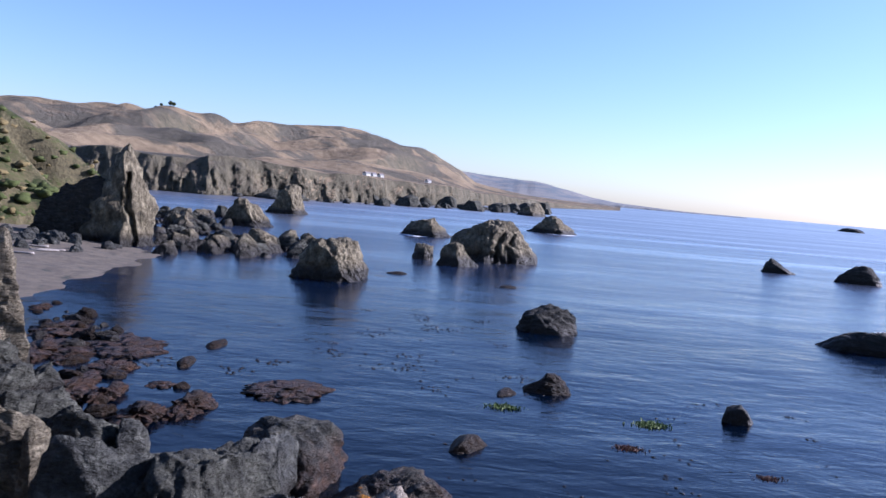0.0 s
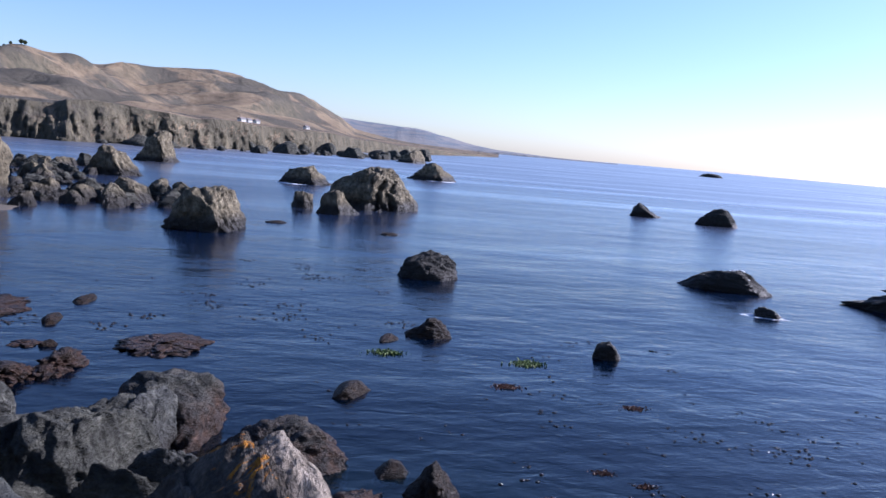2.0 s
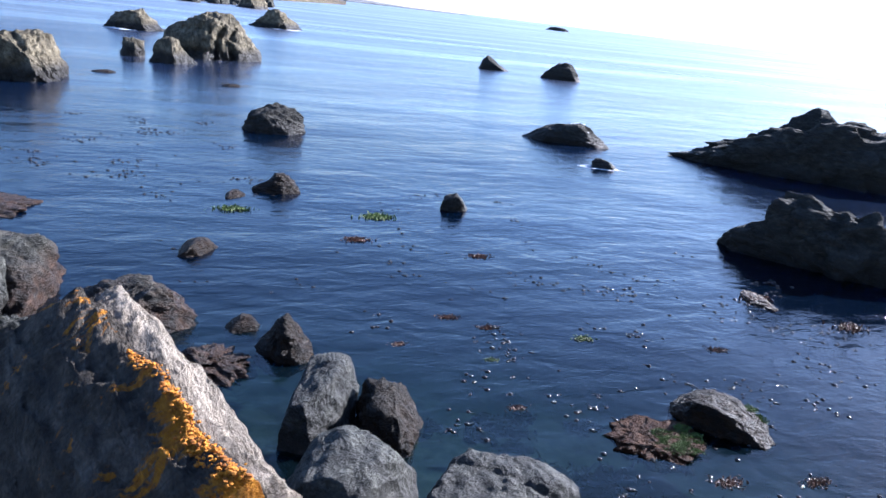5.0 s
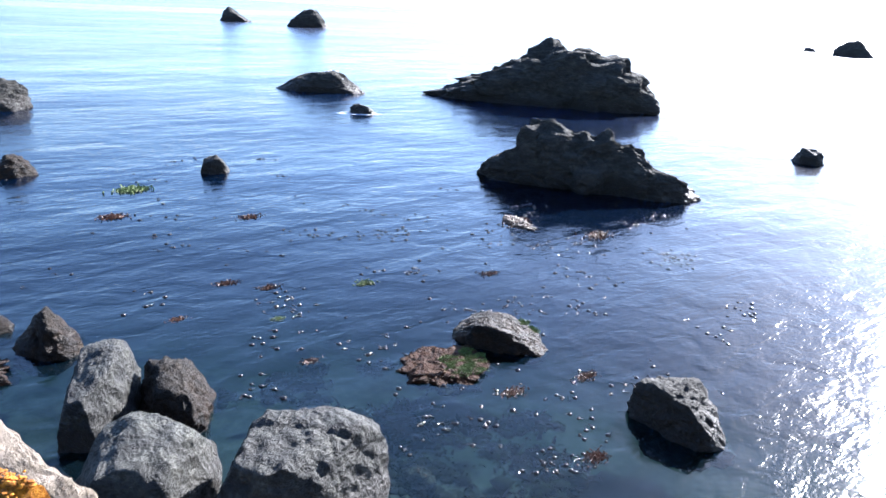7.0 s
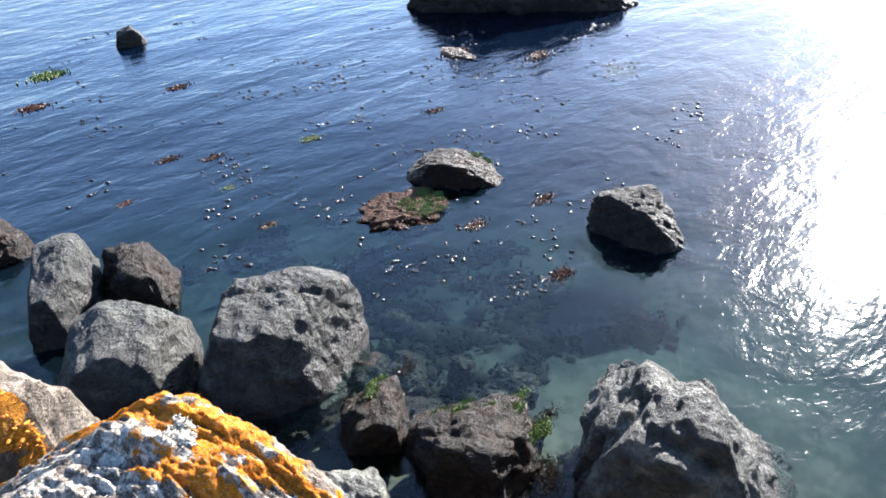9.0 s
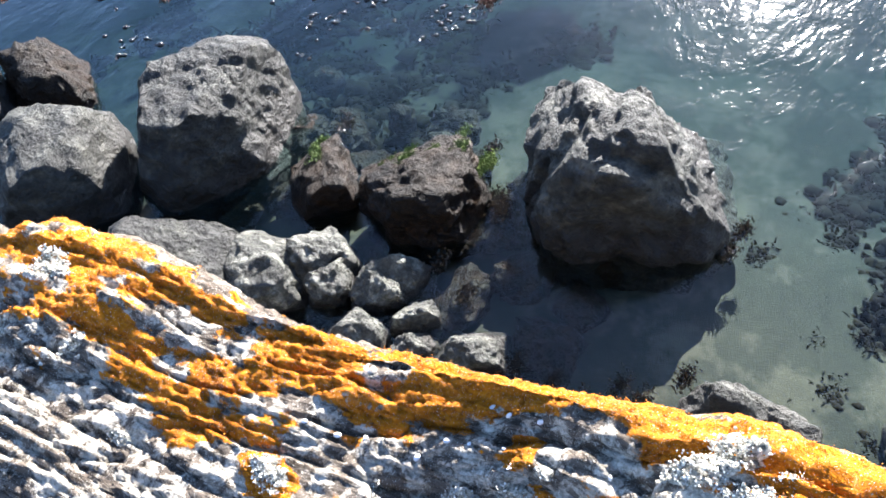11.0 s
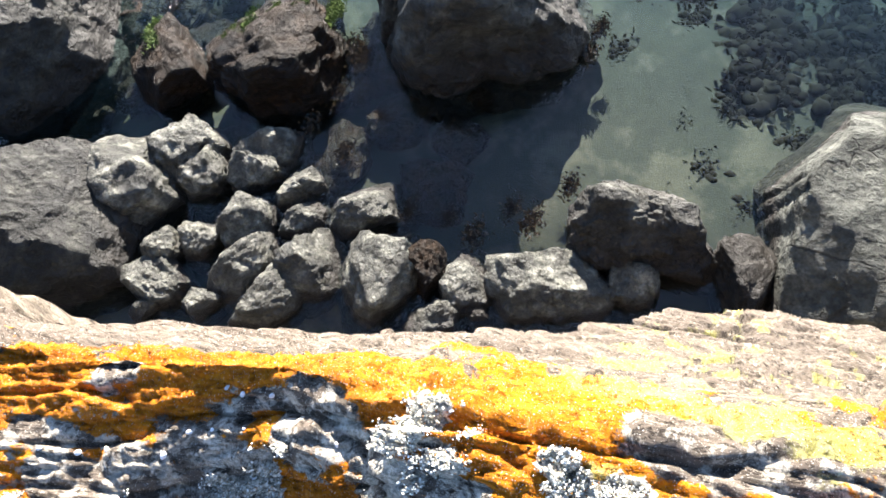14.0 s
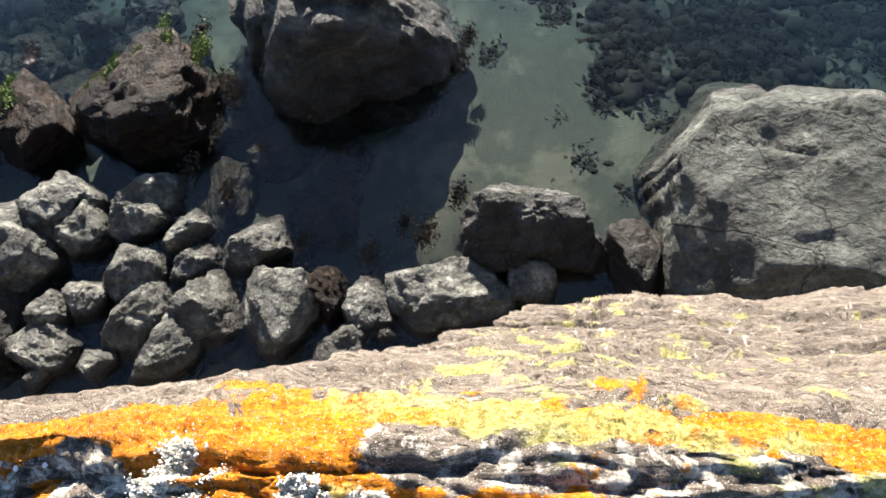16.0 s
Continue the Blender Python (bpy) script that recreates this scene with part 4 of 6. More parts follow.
rock("stone", 4.06, 2.25, 0.31, 0.24, 0.12, -56.1, 111, STONE, "grey angular stone on the wet shore", group="stones at the foot of the cliff", sub=5, p=6, cuts=8, rough=0.045, planes=shelf(64, 70))
rock("stone", 4.25, 2.48, 0.66, 0.64, 0.19, -55.1, 112, STONE, "grey angular stone on the wet shore", group="stones at the foot of the cliff", sub=5, p=6, cuts=8, rough=0.045, planes=shelf(65, 70))
rock("stone", 5.61, 8.05, 1.29, 1.31, 0.61, -35.1, 113, STONE, "grey angular stone on the wet shore", group="stones at the foot of the cliff", sub=5, p=6, cuts=8, rough=0.045, planes=shelf(66, 70))
rock("stone", 5.84, 6.53, 1.40, 0.88, 0.53, -42.1, 114, STONE, "grey angular stone on the wet shore", group="stones at the foot of the cliff", sub=5, p=6, cuts=8, rough=0.045, planes=shelf(67, 70))
rock("stone", 4.54, 3.20, 0.74, 0.95, 0.50, -49.8, 150, WEED, "brown weedy stone leaning on a pale one", group="stones at the foot of the cliff", sub=5, p=4, cuts=6, planes=shelf(70, 70))
rock("boulder", 5.53, -1.23, 0.86, 1.24, 0.60, -73.1, 112, DARK, "dark wet block beside a large boulder", sub=4, p=3.3, cuts=3, planes=table(57, 76))
rock("boulder", 5.95, 0.25, 2.30, 1.55, 1.15, -83.0, 113, ROCK, "dark boulder with white-flecked crest", sub=6, p=5, cuts=3, rough=0.06, fine=0.035, ridge=0.8, prof=(0.65, 1, 0.95, 0.8, 0.72, 0.5, 0.3), planes=[(85, 50, 0, 0.1, 1), (-92, -4, 0, -0.76, 0.5), (-95, 48, 0, -0.05, 0.98)])
rock("boulder", 6.85, -3.30, 3.93, 4.32, 1.35, -81.0, 114, MOSS, "large smooth grey-green boulder with long cracks", sub=6, rough=0.03, fine=0.018, ridge=0.5, p=5, cuts=2, chips=6, planes=[(-84, 77, 0, 0.65, 1.0), (-130, 40, -0.42, -0.55, 0.75), (90, 35, 0, 0.8, 0.75), (176, 12, -0.88, 0, 0.5), (140, 58, -0.62, 0.35, 0.9), (136, 14, -0.42, 0.42, 0.5), (-95, 20, 0, -0.85, 0.5)], grooves=[(88, 12, 0, -0.08, 0.9, 0.04, 0.07), (100, 30, -0.2, 0.38, 0.95, 0.045, 0.06), (20, 10, 0.1, 0.3, 0.9, 0.035, 0.07), (60, 20, 0.4, 0.1, 0.9, 0.03, 0.06), (130, 15, -0.45, 0.2, 0.9, 0.04, 0.08)])
rock("boulder", 3.38, 9.62, 3.87, 3.08, 1.80, -63.8, 115, PALE, "grey boulder with swirling veins", sub=6, p=3.3, cuts=3, planes=shelf(60, 80), fine=0.020, strata=0.018, ridge=0.4, rough=0.035)
rock("sea_rock", -36.9, 103.41, 9.97, 8.97, 12.77, 18.6, 116, STACK, "tall split pyramid rock standing by the beach", z=0.3, sub=6, p=8, cuts=0, chips=5, rough=0.055, ridge=1.2, fine=0.035, planes=[(-32, 20, -0.12, -0.1, 1), (-118, 13, -0.3, -0.2, 0.95), (8, 24, 0.22, 0, 0.75), (15, 52, -0.02, 0, 0.95), (180, 36, -0.5, 0, 0.62), (170, 55, -0.3, 0, 0.95)], clefts=[(0.14, 0, -0.08, 0.74, 0.08, 0.4)])
rock("sea_rock", -42.23, 102.02, 9.10, 5.46, 8.16, 22.4, 117, DARK, "dark shaded shoulder of rock behind the beach", z=0.5, sub=6, p=8, cuts=0, chips=4, rough=0.065, planes=[(-120, 8, -0.2, -0.6, 0.5), (150, 72, 0.9, 0, 1), (165, 78, -0.4, 0, 0.72), (178, 25, -0.9, 0, 0.5)], fine=0.06)
rock("rock", -34.52, 99.24, 1.76, 1.41, 3.08, 19.1, 118, STACK, "upright rock at the foot of the split pyramid", z=0.2, sub=4, planes=[(-45, 20, 0, -0.5, 0.7)], p=6)
rock("rock", -37.26, 101.86, 1.74, 1.39, 4.17, 20.0, 119, STACK, "narrow rock leaning on the split pyramid", z=0.3, sub=4, planes=[(-45, 20, 0, -0.5, 0.7)], p=6)
rock("cliff", -20.73, 40.19, 4.22, 3.38, 6.93, 27.2, 120, TAN, "tan rock face rising from the shore", sub=6, p=4, prof=(1, 1, 1, 1, 0.95), rough=0.07)
rock("rock", -58.06, 117.94, 5.79, 4.63, 5.98, 26.2, 121, STACK, "rounded rock behind the beach", z=0.8, sub=4)
rock("cliff", -5.7, -2.8, 11.6, 12.4, 9.2, 0.0, 302, ROCK, "sheer grey cliff below the lookout ledge", sub=6, p=9, cuts=0, chips=14)
rock("cliff", -6.2, 7.0, 10.2, 9.5, 6.6, 8.0, 303, ROCK, "broken grey cliff beside the lookout", sub=6, p=7, cuts=2, chips=14)
rock("cliff", -26.0, 24.0, 16.0, 42.0, 8.5, 33.0, 304, TAN, "tan rock cliff along the shore", sub=6, p=7, cuts=2, chips=16)
rock("rock", 8.31, 10.84, 1.22, 1.09, 0.24, 166.0, 122, WEED, "dark weedy rock just under the water", group="drowned rocks", z=-0.2, sub=4, p=2.4, rough=0.12, fine=0.09, sink=0.8)
rock("rock", 7.53, 12.92, 1.08, 0.70, 0.24, 84.4, 123, WEED, "dark weedy rock just under the water", group="drowned rocks", z=-0.23, sub=4, p=2.4, rough=0.12, fine=0.09, sink=0.8)
rock("rock", 7.92, 9.11, 0.51, 0.36, 0.17, 164.9, 124, WEED, "dark weedy rock just under the water", group="drowned rocks", z=-0.25, sub=4, p=2.4, rough=0.12, fine=0.09, sink=0.8)
rock("rock", 6.00, 11.41, 0.62, 0.41, 0.21, 0.3, 125, WEED, "dark weedy rock just under the water", group="drowned rocks", z=-0.31, sub=4, p=2.4, rough=0.12, fine=0.09, sink=0.8)
rock("rock", 6.25, 5.42, 1.38, 0.99, 0.24, 173.1, 126, WEED, "dark weedy rock just under the water", group="drowned rocks", z=-0.28, sub=4, p=2.4, rough=0.12, fine=0.09, sink=0.8)
rock("rock", 8.59, 5.31, 1.35, 1.33, 0.22, 160.9, 127, WEED, "dark weedy rock just under the water", group="drowned rocks", z=-0.22, sub=4, p=2.4, rough=0.12, fine=0.09, sink=0.8)
rock("rock", 7.01, 4.91, 0.63, 0.45, 0.16, 108.6, 128, WEED, "dark weedy rock just under the water", group="drowned rocks", z=-0.11, sub=4, p=2.4, rough=0.12, fine=0.09, sink=0.8)
rock("rock", 8.59, 6.68, 0.78, 0.62, 0.23, 56.8, 129, WEED, "dark weedy rock just under the water", group="drowned rocks", z=-0.26, sub=4, p=2.4, rough=0.12, fine=0.09, sink=0.8)
rock("rock", 8.72, 3.79, 1.38, 1.24, 0.15, 152.1, 130, WEED, "dark weedy rock just under the water", group="drowned rocks", z=-0.11, sub=4, p=2.4, rough=0.12, fine=0.09, sink=0.8)
rock("rock", 9.14, 6.97, 1.02, 0.63, 0.15, 32.6, 131, WEED, "dark weedy rock just under the water", group="drowned rocks", z=-0.26, sub=4, p=2.4, rough=0.12, fine=0.09, sink=0.8)
rock("rock", 6.18, 10.98, 1.34, 0.99, 0.24, 63.9, 132, WEED, "dark weedy rock just under the water", group="drowned rocks", z=-0.28, sub=4, p=2.4, rough=0.12, fine=0.09, sink=0.8)
rock("rock", 9.08, 4.31, 1.17, 1.11, 0.23, 6.6, 133, WEED, "dark weedy rock just under the water", group="drowned rocks", z=-0.34, sub=4, p=2.4, rough=0.12, fine=0.09, sink=0.8)
rock("rock", 5.66, 6.71, 1.05, 0.77, 0.24, 166.4, 134, WEED, "dark weedy rock just under the water", group="drowned rocks", z=-0.28, sub=4, p=2.4, rough=0.12, fine=0.09, sink=0.8)
rock("rock", 6.76, 6.46, 0.66, 0.44, 0.16, 124.1, 135, WEED, "dark weedy rock just under the water", group="drowned rocks", z=-0.28, sub=4, p=2.4, rough=0.12, fine=0.09, sink=0.8)
rock("rock", 6.01, 3.70, 1.39, 1.06, 0.20, 42.7, 136, WEED, "dark weedy rock just under the water", group="drowned rocks", z=-0.25, sub=4, p=2.4, rough=0.12, fine=0.09, sink=0.8)
rock("rock", 9.33, 7.89, 0.88, 0.85, 0.16, 5.9, 137, WEED, "dark weedy rock just under the water", group="drowned rocks", z=-0.19, sub=4, p=2.4, rough=0.12, fine=0.09, sink=0.8)
rock("rock", 9.39, 4.54, 1.16, 0.99, 0.24, 141.8, 138, WEED, "dark weedy rock just under the water", group="drowned rocks", z=-0.21, sub=4, p=2.4, rough=0.12, fine=0.09, sink=0.8)
rock("rock", 7.37, 4.74, 1.26, 0.98, 0.18, 179.9, 139, WEED, "dark weedy rock just under the water", group="drowned rocks", z=-0.27, sub=4, p=2.4, rough=0.12, fine=0.09, sink=0.8)
rock("rock", 10.08, 7.87, 0.94, 0.74, 0.22, 52.4, 140, WEED, "dark weedy rock just under the water", group="drowned rocks", z=-0.24, sub=4, p=2.4, rough=0.12, fine=0.09, sink=0.8)
rock("rock", 5.93, 7.08, 1.39, 1.18, 0.25, 89.9, 141, WEED, "dark weedy rock just under the water", group="drowned rocks", z=-0.25, sub=4, p=2.4, rough=0.12, fine=0.09, sink=0.8)
rock("rock", 5.65, 6.00, 1.20, 0.90, 0.24, 141.5, 142, WEED, "dark weedy rock just under the water", group="drowned rocks", z=-0.32, sub=4, p=2.4, rough=0.12, fine=0.09, sink=0.8)
rock("rock", 8.67, 10.04, 1.18, 1.04, 0.19, 50.6, 143, WEED, "dark weedy rock just under the water", group="drowned rocks", z=-0.22, sub=4, p=2.4, rough=0.12, fine=0.09, sink=0.8)
rock("rock", 9.05, 10.32, 0.76, 0.66, 0.24, 104.5, 144, WEED, "dark weedy rock just under the water", group="drowned rocks", z=-0.2, sub=4, p=2.4, rough=0.12, fine=0.09, sink=0.8)
rock("rock", 7.93, 5.78, 1.10, 1.02, 0.20, 116.5, 145, WEED, "dark weedy rock just under the water", group="drowned rocks", z=-0.28, sub=4, p=2.4, rough=0.12, fine=0.09, sink=0.8)
rock("rock", 6.94, 9.83, 1.16, 0.86, 0.23, 151.7, 146, WEED, "dark weedy rock just under the water", group="drowned rocks", z=-0.33, sub=4, p=2.4, rough=0.12, fine=0.09, sink=0.8)
rock("rock", 8.64, 13.25, 1.36, 1.10, 0.20, 29.9, 147, WEED, "dark weedy rock just under the water", group="drowned rocks", z=-0.29, sub=4, p=2.4, rough=0.12, fine=0.09, sink=0.8)
rock("rock", 9.89, 8.12, 1.12, 1.00, 0.22, 30.9, 148, WEED, "dark weedy rock just under the water", group="drowned rocks", z=-0.3, sub=4, p=2.4, rough=0.12, fine=0.09, sink=0.8)
rock("rock", 8.10, 10.06, 0.88, 0.80, 0.21, 114.6, 149, WEED, "dark weedy rock just under the water", group="drowned rocks", z=-0.28, sub=4, p=2.4, rough=0.12, fine=0.09, sink=0.8)
rock("rock", 5.34, 4.85, 0.90, 0.62, 0.22, 123.5, 150, WEED, "dark weedy rock just under the water", group="drowned rocks", z=-0.27, sub=4, p=2.4, rough=0.12, fine=0.09, sink=0.8)
rock("rock", 5.41, 8.06, 0.70, 0.46, 0.16, 57.1, 151, WEED, "dark weedy rock just under the water", group="drowned rocks", z=-0.14, sub=4, p=2.4, rough=0.12, fine=0.09, sink=0.8)
rock("rock", 6.17, 3.57, 0.92, 0.78, 0.19, 106.2, 152, WEED, "dark weedy rock just under the water", group="drowned rocks", z=-0.18, sub=4, p=2.4, rough=0.12, fine=0.09, sink=0.8)
rock("rock", 9.72, 3.21, 0.86, 0.66, 0.18, 20.7, 153, WEED, "dark weedy rock just under the water", group="drowned rocks", z=-0.27, sub=4, p=2.4, rough=0.12, fine=0.09, sink=0.8)
rock("rock", 7.07, 3.57, 1.05, 0.86, 0.16, 61.1, 154, WEED, "dark weedy rock just under the water", group="drowned rocks", z=-0.21, sub=4, p=2.4, rough=0.12, fine=0.09, sink=0.8)
rock("rock", 9.99, 11.63, 0.88, 0.75, 0.23, 66.5, 155, WEED, "dark weedy rock just under the water", group="drowned rocks", z=-0.21, sub=4, p=2.4, rough=0.12, fine=0.09, sink=0.8)
rock("rock", 8.18, 9.01, 1.36, 1.15, 0.25, 63.2, 156, WEED, "dark weedy rock just under the water", group="drowned rocks", z=-0.35, sub=4, p=2.4, rough=0.12, fine=0.09, sink=0.8)
rock("rock", 5.20, 4.31, 1.01, 0.66, 0.21, 113.3, 157, WEED, "dark weedy rock just under the water", group="drowned rocks", z=-0.31, sub=4, p=2.4, rough=0.12, fine=0.09, sink=0.8)
rock("rock", 7.08, 7.65, 0.70, 0.70, 0.18, 68.4, 158, WEED, "dark weedy rock just under the water", group="drowned rocks", z=-0.29, sub=4, p=2.4, rough=0.12, fine=0.09, sink=0.8)
rock("rock", 9.77, 9.34, 0.73, 0.59, 0.25, 74.8, 159, WEED, "dark weedy rock just under the water", group="drowned rocks", z=-0.25, sub=4, p=2.4, rough=0.12, fine=0.09, sink=0.8)
rock("rock", 10.12, 8.27, 0.76, 0.49, 0.20, 111.9, 160, WEED, "dark weedy rock just under the water", group="drowned rocks", z=-0.22, sub=4, p=2.4, rough=0.12, fine=0.09, sink=0.8)
rock("rock", 6.67, 11.25, 1.24, 1.01, 0.15, 49.3, 161, WEED, "dark weedy rock just under the water", group="drowned rocks", z=-0.26, sub=4, p=2.4, rough=0.12, fine=0.09, sink=0.8)
rock("rock", 9.11, 5.73, 0.74, 0.74, 0.17, 52.8, 162, WEED, "dark weedy rock just under the water", group="drowned rocks", z=-0.22, sub=4, p=2.4, rough=0.12, fine=0.09, sink=0.8)
rock("rock", 7.57, 9.84, 1.04, 0.68, 0.22, 136.9, 163, WEED, "dark weedy rock just under the water", group="drowned rocks", z=-0.23, sub=4, p=2.4, rough=0.12, fine=0.09, sink=0.8)
rock("rock", 7.87, 6.66, 0.77, 0.60, 0.20, 65.0, 164, WEED, "dark weedy rock just under the water", group="drowned rocks", z=-0.28, sub=4, p=2.4, rough=0.12, fine=0.09, sink=0.8)
rock("rock", 8.15, 3.58, 0.73, 0.70, 0.20, 159.8, 165, WEED, "dark weedy rock just under the water", group="drowned rocks", z=-0.24, sub=4, p=2.4, rough=0.12, fine=0.09, sink=0.8)
rock("rock", 7.34, 9.13, 1.14, 0.90, 0.21, 164.1, 166, WEED, "dark weedy rock just under the water", group="drowned rocks", z=-0.23, sub=4, p=2.4, rough=0.12, fine=0.09, sink=0.8)

# ---- scattered rocks ----
rng = random.Random(4)
for k in range(180):
    a = rng.random()
    x, y = -27 - 20 * a + rng.gauss(0, 3.5), 99 + 78 * a + rng.uniform(-6, 6)
    if k % 3 == 0:
        x, y = -19 + rng.uniform(-8, 6), 110 + rng.uniform(-9, 12)
    w = rng.choice((0.9, 1.3, 1.8, 2.4, 3.2, 4.2))
    rock("rock", x, y, w, w * rng.uniform(0.6, 1), w * rng.uniform(0.35, 0.65), rng.uniform(-50, 50), 400 + k, SLATE if k % 2 else STACK, "dark broken rock on a rocky point", group="rocks of the point", sub=4, p=5, cuts=5, planes=crag(k))
for k in range(80):
    x = rng.uniform(-75, 95)
    y = 330 + max(0, x + 50) * 1.1 + rng.uniform(0, 70)
    w = rng.choice((3, 4, 5, 7, 9, 13))
    rock("sea_rock", x, y, w, w * 0.8, w * rng.uniform(0.25, 0.6), rng.uniform(-40, 40), 500 + k, SLATE, "distant dark rock below the coast cliffs", group="rocks below the far cliffs", sub=3, p=5, cuts=3, planes=crag(k))
for k in range(46):
    a = rng.random()
    x, y = -25.5 + 13 * a + abs(rng.gauss(0, 2.6)), 56 - 23 * a + rng.gauss(0, 1.0)
    w = rng.choice((0.4, 0.6, 0.8, 1.1, 1.5))
    rock("rock", x, y, w, w * rng.uniform(0.5, 0.9), w * rng.uniform(0.2, 0.45), rng.uniform(0, 180), 600 + k, WEED if k % 3 else DARK, "small dark wet rock near the shore", group="wet rocks along the shore", sub=4, p=3.5, cuts=7, fine=0.06)

# ---- lichen-crusted ledge ----
def lattice(i, j, k, seed):
    """Random numbers from 0 to 1 on a lattice of whole numbers."""
    h = (i.astype(np.int64) * 374761393 + j.astype(np.int64) * 668265263 + k.astype(np.int64) * 2147483647 + seed * 1274126177) & 0xFFFFFFFF
    h = ((h ^ (h >> 13)) * 1274126177) & 0xFFFFFFFF
    h = ((h ^ (h >> 16)) * 2246822519) & 0xFFFFFFFF
    return ((h ^ (h >> 15)) & 0xFFFFFF) / float(0xFFFFFF)


def soft(x, y, z, seed=0):
    """Smooth noise from -1 to 1."""
    xi, yi, zi = np.floor(x), np.floor(y), np.floor(z)
    u, v, w = [f * f * f * (f * (f * 6 - 15) + 10) for f in (x - xi, y - yi, z - zi)]
    out = 0.0
    for a in (0, 1):
        for b in (0, 1):
            for c in (0, 1):
                out = out + (u if a else 1 - u) * (v if b else 1 - v) * (w if c else 1 - w) * lattice(xi + a, yi + b, zi + c, seed)
    return out * 2 - 1


def layered(x, y, z, octaves, gain=0.55, seed=0):
    out, amp = 0.0, 1.0
    for o in range(octaves):
        out = out + amp * soft(x, y, z, seed + o)
        x, y, z, amp = x * 2.03 + 11.3, y * 2.03 + 5.7, z * 2.03 + 3.1, amp * gain
    return out


def plates(x, y, seed):
    """Broken plates: distance to the joint, a random number and the offset across, plate by plate."""
    xi, yi = np.floor(x), np.floor(y)
    d1, d2 = np.full(x.shape, 9.0), np.full(x.shape, 9.0)
    idn, ac = np.zeros(x.shape), np.zeros(x.shape)
    zero = np.zeros(x.shape)
    for a in (-1, 0, 1):
        for b in (-1, 0, 1):
            px = xi + a + 0.1 + 0.8 * lattice(xi + a, yi + b, zero, seed)
            py = yi + b + 0.1 + 0.8 * lattice(xi + a, yi + b, zero, seed + 1)
            d = np.hypot(x - px, y - py)
            near = d < d1
            d2 = np.where(near, d1, np.minimum(d2, d))
            idn = np.where(near, lattice(xi + a, yi + b, zero, seed + 2), idn)
            ac = np.where(near, y - py, ac)
            d1 = np.minimum(d1, d)
    return d2 - d1, idn, ac


CREST = [(-8.7, 1.3, 9.3), (-4.5, 1.4, 9.5), (-2.2, 0.95, 9.5), (-1.2, 0.68, 9.70), (-0.52, 0.64, 9.80), (-0.3, 0.605, 9.83), (-0.06, 0.565, 9.83), (0.05, 0.565, 9.80), (0.12, 0.575, 9.74), (0.29, 0.575, 9.695), (0.45, 0.545, 9.66), (0.68, 0.50, 9.655), (0.85, 0.47, 9.665), (1.05, 0.44, 9.71), (1.28, 0.40, 9.70), (1.42, 0.20, 9.58), (1.52, 0.1, 9.4), (1.7, 0.0, 9.0), (2.6, -0.3, 8.2)]
OUTER = [(0, 0), (0.03, -0.03), (0.06, -0.09), (0.11, -0.21), (0.2, -0.50), (0.32, -0.82), (0.52, -1.27), (0.72, -1.66), (0.88, -1.83), (1.05, -2.05), (1.35, -2.6)]
REACH = [(-2.0, 1.35), (-0.8, 1.25), (-0.4, 1.05), (-0.1, 0.85), (0.15, 0.60), (0.46, 0.42), (0.7, 0.22), (1.0, 0.12), (1.5, 0.08)]
WHITE = [(0.545, 0.05, 0.028), (0.50, 0.25, 0.018), (0.45, 0.29, 0.03), (0.49, 0.03, 0.02), (0.54, -0.19, 0.024), (0.53, -0.12, 0.024), (0.52, 0.0, 0.026), (0.53, 0.07, 0.022), (0.53, -0.28, 0.026), (0.53, -0.36, 0.02), (0.30, 0.62, 0.03), (0.41, 0.36, 0.022), (0.36, 0.46, 0.03), (0.36, 1.14, 0.035), (0.28, 1.0, 0.03), (0.22, 0.85, 0.02), (0.40, 0.18, 0.03), (0.45, 0.10, 0.03)]
cy, cx, cz = [np.array([c[k] for c in CREST]) for k in range(3)]
ys = np.concatenate([-2.0 - 6.7 * (np.linspace(1, 0, 16) ** 1.4)[:-1], np.linspace(-2.0, -1.1, 60)[:-1], np.arange(-1.1, 1.6, 0.0052), np.linspace(1.6, 2.6, 40)])
cols = np.concatenate([-0.5 - 6.8 * (np.linspace(1, 0, 14) ** 1.5)[:-1], np.arange(-0.5, 0.12, 0.0046), np.linspace(0.12, 1.0, 150), 1.0 + np.linspace(0, 1, 36)[1:]])
nv, nu = len(ys), len(cols)
Y, C = np.meshgrid(ys, cols, indexing="ij")
xc, zc = np.interp(Y, cy, cx), np.interp(Y, cy, cz)
reach = np.interp(Y, *[np.array([c[k] for c in REACH]) for k in range(2)])
slope = np.interp(Y, (-1.0, -0.6, -0.3, -0.05, 0.07, 0.14, 0.40, 0.47, 0.62, 0.95), (0.3, 0.35, 0.15, 0.1, 0.2, 0.66, 0.62, 0.24, 0.16, 0.10))
inner = -slope * np.clip(-C, 0, 0.2) - 0.03 * np.clip(-C - 0.2, 0, 0.3) + 0.2 * np.clip(-C - 0.45, 0, 4.0)
dx = np.where(C < 0.12, np.minimum(C, reach), np.where(C < 1.0, 0.12 + np.clip((C - 0.12) / 0.88, 0, 1) * np.maximum(reach - 0.12, 0.01), np.maximum(reach, 0.13)))
outer = np.interp(dx, *[np.array([c[k] for c in OUTER]) for k in range(2)])
fall = np.clip(C - 1.0, 0, 1)
BX = xc + np.where(C < 0, C, dx + 1.1 * fall ** 1.3)
BZ = zc + np.where(C < 0, inner, outer - (outer + zc) * fall)
base = np.stack([BX, Y, BZ], 2)
